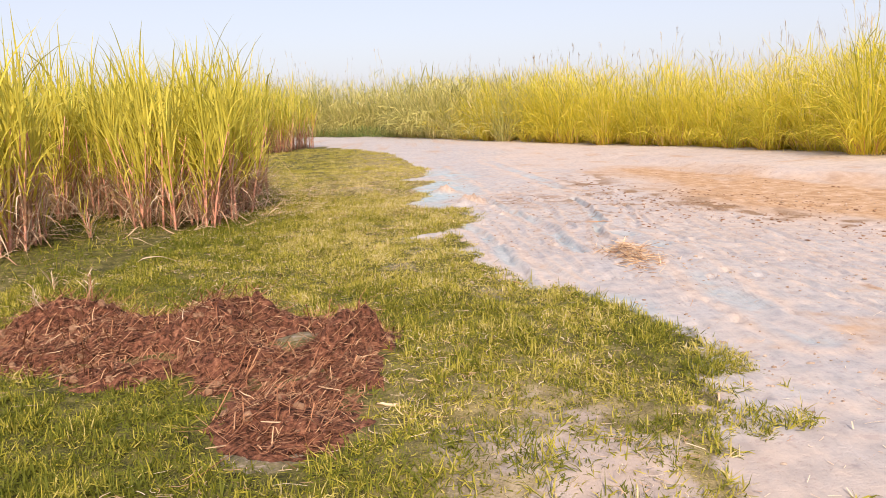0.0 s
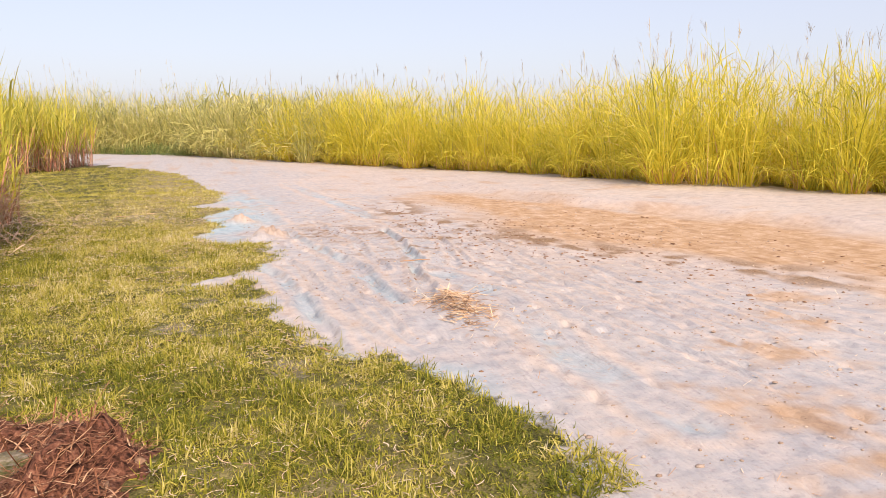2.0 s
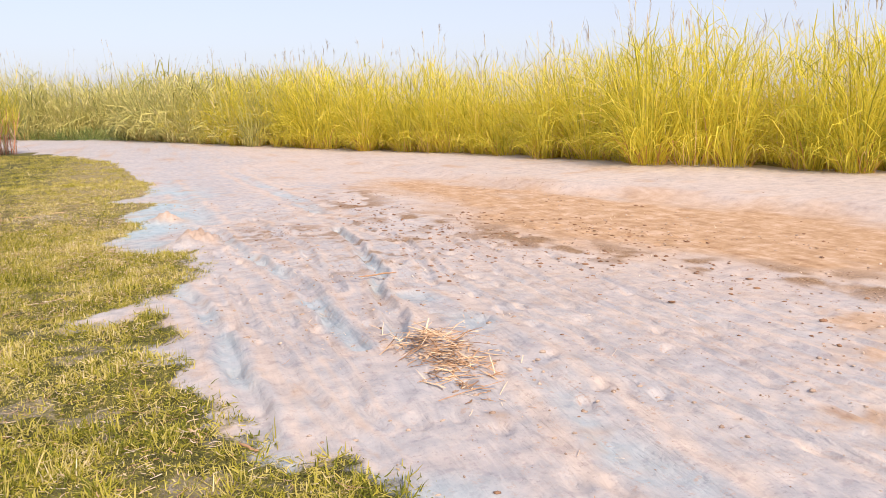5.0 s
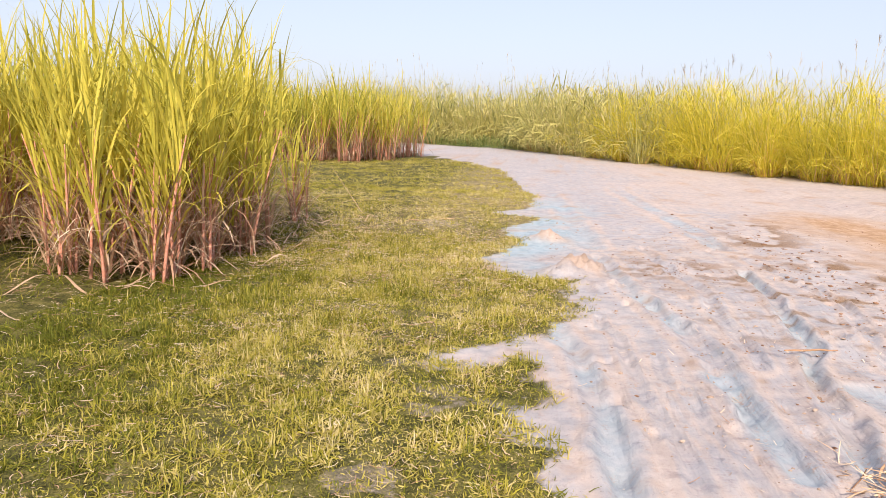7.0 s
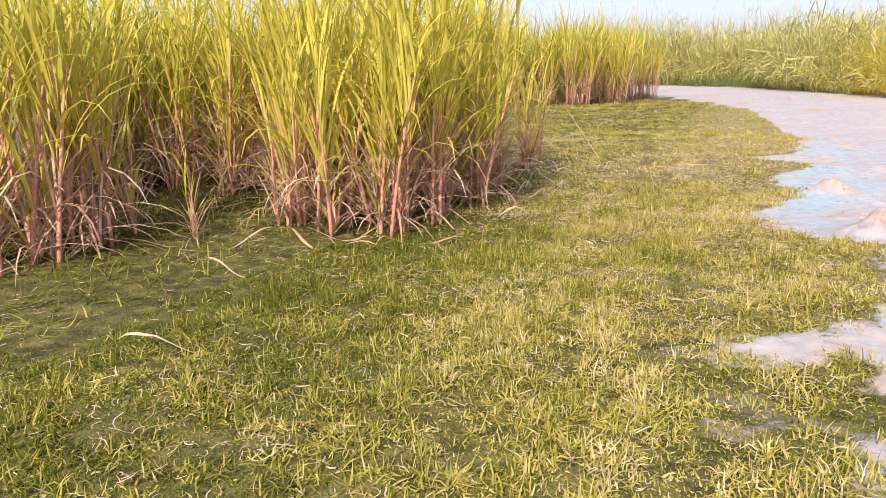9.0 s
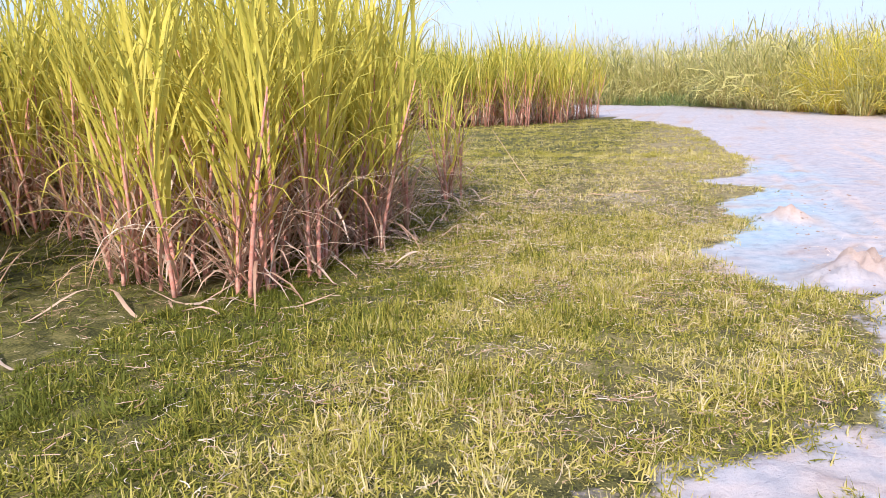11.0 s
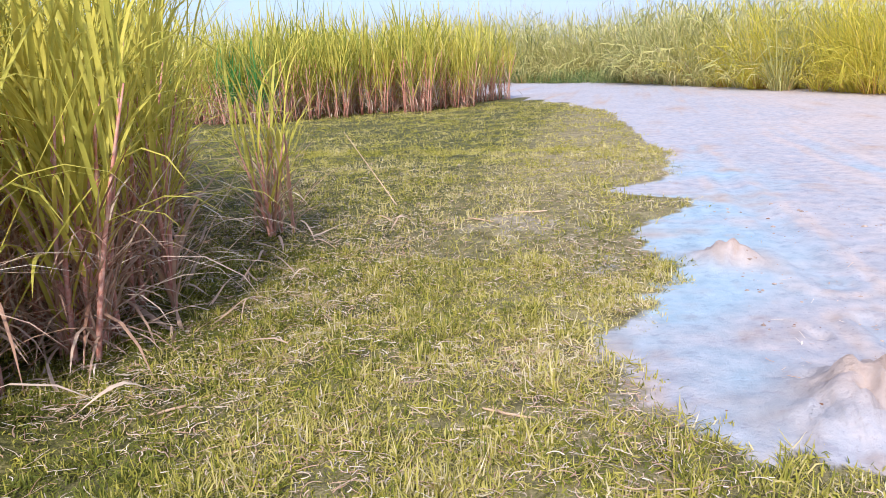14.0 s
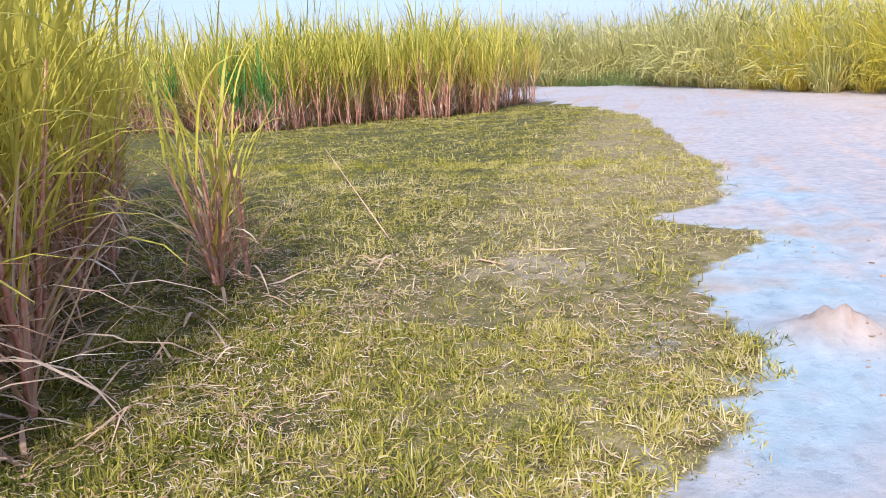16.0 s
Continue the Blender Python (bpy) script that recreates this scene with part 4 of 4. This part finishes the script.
def reed_bed(kinds, spots, leaf_mat, label):
    """The rows behind, too dense to tell apart, as one bed."""
    mats, vs, qs, ms, count = [leaf_mat, REED_DRY, PLUME], [], [], [], 0
    for i, (x, y, turn, size) in enumerate(spots):
        c, d = math.cos(radians(turn)) * size, math.sin(radians(turn)) * size
        ground = z_at(x, y) - 0.01
        for me in (child.data for child in kinds[i % len(kinds)].children_recursive if child.data.materials[0] in mats):
            v, q = np.empty(len(me.vertices) * 3, np.float32), np.empty(len(me.loops), np.int32)
            me.vertices.foreach_get("co", v)
            me.loops.foreach_get("vertex_index", q)
            v, q = v.reshape(-1, 3), q.reshape(-1, 4)
            vs.append(np.stack([v[:, 0] * c - v[:, 1] * d + x, v[:, 0] * d + v[:, 1] * c + y, v[:, 2] * size + ground], -1))
            qs.append(q + count)
            ms.append(np.full(len(q), mats.index(me.materials[0]), np.int32))
            count += len(v)
    me = quick_mesh("reed_bed", np.concatenate(vs), [np.concatenate(qs)], mats[0])
    me.materials.append(mats[1])
    me.materials.append(mats[2])
    me.polygons.foreach_set("material_index", np.concatenate(ms))
    tagged(new("reed_bed", me), label, "reed grass", kind="stuff")


bed = reed_spots(1.4, 1.0, 0.78, 1.02) + reed_spots(2.8, 1.5, 0.78, 1.02)
reed_bed(back, [p for p in bed if p[1] < 41], REED_LEAF, "dense yellow reed grass behind the front clumps")
reed_bed(pale, [p for p in bed if p[1] >= 41], REED_HAZED, "dense reed grass round the bend, its leaf colour paled by haze")
place([reed(51, 420, 4.4, 0.5, 5, 0.8, True, REED_HAZED)], [(-0.6, 70, 0, 1.4), (-6.5, 66, 40, 1.15), (-7.8, 66.5, 80, 1.25), (-9.2, 67, 10, 1.2), (-4.6, 66, 200, 1.1), (-11, 67, 120, 1.1), (-12.6, 68, 300, 1.2)], used_reeds)
# a full clump that spills over the bank
place([reed(52, 420, 3.1, 1.5, 4, 0.35, skirt=120)], [(10.35, 17.0, 0, 1.0), (12.3, 13.6, 70, 0.8), (10.5, 21.6, 140, 0.85), (10.2, 25.4, 200, 0.75), (8.0, 30.6, 20, 0.8), (6.6, 34.8, 260, 0.85), (4.5, 39.6, 90, 0.75)], used_reeds)


# low green weeds at the foot of the far reeds
weed = reed(53, 170, 1.0, 1.6, 0, 0.55, False)
for piece in weed.children:
    piece.data.materials[0] = WEED
    tagged(piece, "", kind="stuff")
tagged(weed, "low green weed clump at the foot of the reeds", "weed", "green weeds under the reeds")
place([weed], [(x, y, rng.uniform(0, 360), rng.uniform(0.55, 1.0)) for x, y in along([(0, 51.5), (-6.3, 58.2), (-14, 61)], 1.0, -0.4)], used_reeds)


# ---- far trees ----
def far_tree(seed, high):
    r = np.random.default_rng(seed)
    top = new("tree")
    s = np.linspace(0, 1, 6)
    v, q, caps = tube(np.stack([0.25 * np.sin(s * 2), 0.1 * s, s * high * 0.75], -1), 0.16 * (1 - 0.75 * s), 6)
    trunk = part("trunk", quick_mesh("trunk", v, [q, caps], BARK), top)
    for _ in range(6):
        a, z0 = r.uniform(0, 6.3), high * r.uniform(0.3, 0.65)
        line = np.stack([0.15 + s * high * 0.28 * math.cos(a), s * high * 0.28 * math.sin(a), z0 + s * high * 0.22], -1)
        v, q, caps = tube(line, 0.06 * (1 - 0.8 * s), 5)
        part("limb", quick_mesh("limb", v, [q, caps], BARK), trunk)
    n = 900
    hub = r.normal(0, 1, (14, 3)) * [high * 0.2, high * 0.2, high * 0.14] + [0, 0, high * 0.7]
    root = hub[r.integers(0, 14, n)] + r.normal(0, high * 0.06, (n, 3))
    c, side = arcs(root, r.uniform(0, 6.3, n), r.uniform(0, 2.5, n), r.uniform(0, 1, n), r.uniform(0.2, 0.45, n), 3)
    v, q = ribbons(c, side, np.full((n, 3), 0.16) * np.array([[0.4, 1, 0.1]]))
    part("crown", quick_mesh("crown", v, [q], HAZY_TREE_LEAF), top)
    return tagged(top, "small distant tree with a loose green crown paled by haze", "tree", "far trees")


used_trees = set()
place([far_tree(61, 8.5), far_tree(62, 9.5)], [(x, y, rng.uniform(0, 360), s) for x, y, s in (
    (-9, 205, 0.85), (5, 200, 0.85), (12, 190, 0.9), (17, 196, 1.05), (21, 188, 0.92), (26, 198, 1.0),
    (31, 192, 0.9), (38, 200, 0.98), (44, 195, 0.9), (51, 200, 0.95))], used_trees)


# ---- manure heap ----
def manure_heap():
    top = new("manure_heap")
    gx, gy = np.arange(-3.4, 0.25, 0.025), np.arange(3.0, 6.35, 0.025)
    x, y = (a.ravel() for a in np.meshgrid(gx, gy))
    d = np.where(inside(x, y, HEAP), 1, -1) * line_distance(x, y, HEAP + HEAP[:1]) + (fractal(x, y, 5, 111) - 0.5) * 0.34
    d = np.minimum(d, (np.hypot(x + 0.78, (y - 5.15) * 0.75) - 0.13) + (fractal(x, y, 7, 113) - 0.5) * 0.25)
    rise = np.clip(d / 0.3, -0.4, 1)
    z = rise * (0.04 + 0.02 * np.clip(y - 4, 0, 1))
    for cx, cy, r, h in ((-2.5, 5.75, 0.34, 0.17), (-2.0, 5.35, 0.3, 0.08), (-1.3, 5.2, 0.34, 0.19), (-0.98, 5.6, 0.36, 0.15), (-0.38, 4.95, 0.24, 0.20), (-1.05, 4.7, 0.26, 0.10), (-1.75, 4.55, 0.22, 0.12), (-2.5, 4.95, 0.25, 0.07),
                        (-0.4, 3.6, 0.2, 0.06), (-0.75, 3.7, 0.2, 0.04), (-0.72, 5.2, 0.25, -0.08), (-1.62, 4.88, 0.19, -0.32), (-2.0, 4.8, 0.15, -0.1)):
        z += 0.95 * np.clip(rise, 0, 1) * h * np.exp(-((x - cx) ** 2 + (y - cy) ** 2) / (2 * (r * 0.65) ** 2))
    z += np.clip(rise, 0, 1) * ((fractal(x, y, 4.0, 121) - 0.5) * 0.15 + (fractal(x, y, 9, 127, 2) - 0.5) * 0.09 + (fractal(x, y, 20, 131, 3) - 0.5) * 0.06)
    z += ground_z(x, y) - 0.012
    at = np.arange(len(x)).reshape(len(gy), len(gx))
    quads = np.stack([at[:-1, :-1], at[:-1, 1:], at[1:, 1:], at[1:, :-1]], -1).reshape(-1, 4)
    quads = quads[(rise[quads] > -0.3).all(1)]
    keep, index = np.unique(quads, return_inverse=True)
    part("mound", quick_mesh("mound", np.stack([x, y, z], -1)[keep], [index.reshape(-1, 4)], MANURE), top)
    ok = np.flatnonzero(rise > 0.3)
    lump = lump_mesh("clod", 141, CLOD)
    for i in rng.choice(ok, 170):
        ob = part("clod", lump, top)
        ob.location = (x[i], y[i], z[i])
        ob.rotation_euler = rng.uniform(0, 6.3, 3)
        ob.scale = rng.uniform(0.010, 0.030) * rng.uniform(0.7, 1.3, 3)
    stems = [straw_mesh(s) for s in (151, 152, 153)]
    for i in rng.choice(ok, 150):
        ob = part("straw", stems[i % 3], top, "pale dry straw stem")
        ob.location = (x[i], y[i], z[i] + 0.008)
        ob.rotation_euler = (rng.normal(0, 0.25), rng.normal(0, 0.25), rng.uniform(0, 6.3))
        ob.scale = (rng.uniform(0.4, 1.3),) * 3
    n = 9000
    pick = rng.choice(ok, n)
    c, side = arcs(np.stack([x[pick], y[pick], z[pick] + 0.008], -1) + rng.normal(0, 0.012, (n, 3)), rng.normal(-0.6, 1.2, n), rng.uniform(0.9, 1.7, n), rng.uniform(-0.4, 0.5, n), rng.gamma(2.0, 0.04, n) + 0.02, 3)
    v, q = ribbons(c, side, np.full((n, 3), 0.0045) * rng.uniform(0.5, 1.6, (n, 1)))
    part("fibres", quick_mesh("fibres", v, [q], FIBRE), top, "matted brown plant fibres", kind="stuff")
    tagged(top, "low reddish-brown manure heap mixed with straw on turf", "manure heap")


def lump_mesh(name, seed, mat):
    bm = bmesh.new()
    bmesh.ops.create_icosphere(bm, subdivisions=1, radius=1)
    r = np.random.default_rng(seed)
    for v in bm.verts:
        v.co *= r.uniform(0.7, 1.25)
    me = bpy.data.meshes.new(name)
    bm.to_mesh(me)
    bm.free()
    me.materials.append(mat)
    return me


def straw_mesh(seed, length=0.16, thick=0.0025):
    r = np.random.default_rng(seed)
    s = np.linspace(-0.5, 0.5, 5)
    line = np.stack([s * length, r.normal(0, 0.0014, 5) + s * s * r.normal(0, 0.02), r.normal(0, 0.0015, 5)], -1)
    v, q, caps = tube(line, np.full(5, thick) * [0.8, 1, 1.1, 1, 0.6], 5)
    return quick_mesh("straw", v, [q, caps], STRAW)


manure_heap()


# ---- straw bundle on the sand ----
def straw_bundle(cx, cy):
    top = new("straw_bundle")
    top.location = (cx, cy, z_at(cx, cy))
    stems = [straw_mesh(s, 0.34, 0.0026) for s in (161, 162, 163, 164, 165, 166)]
    for i in range(300):
        lower = i % 3 == 0
        ax, ay = (rng.normal(0.0, 0.13), rng.normal(0.05, 0.2)) if not lower else (rng.normal(-0.06, 0.1), rng.normal(-0.4, 0.2))
        ob = part("straw", stems[i % 6], top)
        pile = 0.09 * math.exp(-(ax * ax + (ay - 0.05) ** 2) / 0.05)
        ob.location = (ax, ay, z_at(cx + ax, cy + ay) - top.location.z + 0.008 + pile * rng.random())
        ob.rotation_euler = (0, rng.normal(0, 0.28), rng.normal(0.6, 1.7) if not lower else rng.normal(-0.9, 0.9))
        ob.scale = (rng.gamma(2.5, 0.14) + 0.1, rng.uniform(0.5, 2.4), rng.uniform(0.4, 1.0))
    tagged(top, "flattened bundle of dry tan straw on the sandy track", "straw")


straw_bundle(2.22, 7.5)


# ---- sticks and clods ----
def stick(x, y, turn, length, thick, label="dry broken stalk lying on the ground"):
    s = np.linspace(-0.5, 0.5, 7)
    r = np.random.default_rng(int(abs(x) * 100 + abs(y) * 10))
    px, py = x + s * length * math.cos(turn), y + s * length * math.sin(turn)
    under = ground_z(px, py)
    flat = np.linspace(under[0], under[-1], 7)
    line = np.stack([px, py, flat + max(0.0, float((under - flat).max())) + thick * 0.7 + r.normal(0, 0.002, 7)], -1)
    line[:, :2] += r.normal(0, 0.003, (7, 2))
    v, q, caps = tube(line, thick * np.array([0.7, 0.9, 1.1, 0.95, 1.05, 0.9, 0.6]), 6)
    tagged(new("stick", quick_mesh("stick", v, [q, caps], STRAW)), label, "stick", "dry sticks on the ground")


for x, y, turn, length, thick in ((-0.1, 3.87, -0.5, 0.16, 0.008), (1.59, 3.79, 1.2, 0.12, 0.007), (0.76, 6.89, 1.9, 0.16, 0.008), (0.98, 6.65, 2.2, 0.14, 0.007), (2.5, 9.84, 0.35, 0.42, 0.007),
                                  (-0.35, 12.27, 0.3, 0.3, 0.007), (-1.1, 11.36, -0.6, 0.22, 0.006), (-0.8, 11.3, 0.9, 0.3, 0.006), (-0.3, 12.4, -0.3, 0.22, 0.006), (-0.76, 16.6, 0.1, 0.4, 0.008),
                                  (-1.1, 16.2, -0.6, 0.3, 0.007), (-1.7, 12.22, 0.9, 0.25, 0.006)):
    stick(x, y, turn, length, thick)


def clods():
    """Crumbs of earth and trampled dung along the damp side of the track."""
    lump, spots = lump_mesh("earth_clods", 171, CLOD), []
    base = np.array([v.co for v in lump.vertices])
    tri = np.array([p.vertices for p in lump.polygons])
    n = 2600
    x, y = rng.normal(4.2, 1.6, n), rng.normal(11.5, 2.6, n)
    x2, y2 = rng.uniform(2.6, 6.5, 60), rng.uniform(6, 14, 60)
    x3, y3 = rng.normal(2.15, 0.35, 300), rng.normal(13.0, 0.35, 300)
    x, y = np.concatenate([x, x2, x3]), np.concatenate([y, y2, y3])
    keep = (sand_depth(x, y) > 0.1) & ((fractal(x, y * 0.6, 1.4, 181) > 0.48) | (np.arange(len(x)) > n))
    x, y = x[keep], y[keep]
    size = np.minimum(rng.gamma(1.4, 0.004, len(x)) + 0.002, 0.02) * np.where(x < 3, 0.6, 1.1)
    v = base[None] * (size[:, None, None] * rng.uniform(0.6, 1.4, (len(x), 1, 3)) * [1.4, 1.1, 0.45]) + np.stack([x, y, ground_z(x, y) + size * 0.3], -1)[:, None]
    f = tri[None] + (np.arange(len(x)) * len(base))[:, None, None]
    tagged(new("earth_clods", quick_mesh("earth_clods", v.reshape(-1, 3), [f.reshape(-1, 3)], CLOD, smooth=False)), "brown earth crumbs scattered over the sandy track", "clods", kind="stuff")
    bpy.data.meshes.remove(lump)


clods()


def crumbs():
    """Small pale and brown crumbs trodden into the whole track."""
    lump = lump_mesh("sand_crumbs", 191, CLOD)
    base, tri = np.array([v.co for v in lump.vertices]), np.array([p.vertices for p in lump.polygons])
    n = 5200
    x, y = rng.uniform(0.8, 7.5, n), 3.0 + 14 * rng.random(n) ** 1.2
    keep = (sand_depth(x, y) > 0.08) & (fractal(x, y, 1.1, 193) + 0.3 * fractal(x, y, 5, 195) > rng.uniform(0.45, 0.85, n))
    x, y = x[keep], y[keep]
    size = np.minimum(rng.gamma(1.5, 0.0028, len(x)) + 0.0025, 0.014)
    v = base[None] * (size[:, None, None] * rng.uniform(0.6, 1.6, (len(x), 1, 3)) * [1.3, 1.1, 0.6]) + np.stack([x, y, ground_z(x, y) + size * 0.2], -1)[:, None]
    f = tri[None] + (np.arange(len(x)) * len(base))[:, None, None]
    tagged(new("sand_crumbs", quick_mesh("sand_crumbs", v.reshape(-1, 3), [f.reshape(-1, 3)], CRUMB, smooth=False)), "small tan soil crumbs trodden into the sandy track", "crumbs", kind="stuff")
    bpy.data.meshes.remove(lump)
    # straw bits and grass sprigs on the sand
    n = 2600
    x, y = rng.uniform(0.8, 7.0, n), 2.6 + 13 * rng.random(n) ** 1.3
    keep = (sand_depth(x, y) > 0.05) & (fractal(x, y, 0.9, 197) > rng.uniform(0.35, 0.75, n))
    x, y = x[keep], y[keep]
    n = len(x)
    root = np.stack([x, y, ground_z(x, y) + 0.004], -1)
    c, side = arcs(root, rng.uniform(0, 6.3, n), rng.uniform(0.9, 1.65, n), rng.uniform(-0.4, 0.4, n), rng.uniform(0.015, 0.07, n), 3)
    c[..., 2] = np.maximum(c[..., 2], root[:, None, 2] + 0.002)
    v, q = ribbons(c, side, np.full((n, 3), 0.0045) * rng.uniform(0.6, 1.5, (n, 1)))
    tagged(new("chaff", quick_mesh("chaff", v, [q], DRY_LEAF)), "dry straw bits scattered over the sandy track", "straw", kind="stuff")


crumbs()


# ---- dry weeds and a leaning stalk ----
def dry_weed(x, y, high, seed):
    r = np.random.default_rng(seed)
    top = new("dry_weed")
    top.location = (x, y, z_at(x, y) - 0.01)
    s = np.linspace(0, 1, 6)
    for _ in range(4):
        a, lean, tall = r.uniform(0, 6.3), r.uniform(0.05, 0.5), high * r.uniform(0.6, 1.0)
        line = np.stack([lean * tall * s * math.cos(a), lean * tall * s * math.sin(a), tall * s], -1)
        v, q, caps = tube(line, 0.004 * (1 - 0.6 * s), 5)
        stem = part("stem", quick_mesh("stem", v, [q, caps], STRAW), top)
        c, side = arcs(line[[2, 3, 4]], r.uniform(0, 6.3, 3), r.uniform(0.3, 1.0, 3), r.uniform(0.2, 1.6, 3), r.uniform(0.1, 0.22, 3), 5)
        v, q = ribbons(c, side, blade_widths(3, 5, r.uniform(0.006, 0.012, 3)))
        part("dry_leaves", quick_mesh("dry_leaves", v, [q], DRY_LEAF), stem)
    tagged(top, "small withered pale weed standing in the turf", "weed", "dry weeds")


for i, (x, y, high) in enumerate(((-2.62, 6.5, 0.34), (-2.95, 6.3, 0.26), (-3.2, 7.2, 0.2))):
    dry_weed(x, y, high, 201 + i)


def leaning_stalk():
    s = np.linspace(0, 1, 8)
    line = np.stack([-2.1 - 0.55 * s, 17.0 + 0.1 * s, z_at(-2.1, 17.0) + 0.75 * s - 0.01], -1)
    v, q, caps = tube(line, 0.006 * (1 - 0.6 * s), 6)
    tagged(new("leaning_stalk", quick_mesh("leaning_stalk", v, [q, caps], STRAW)), "thin dry cane stalk leaning out of the turf", "stalk")


leaning_stalk()
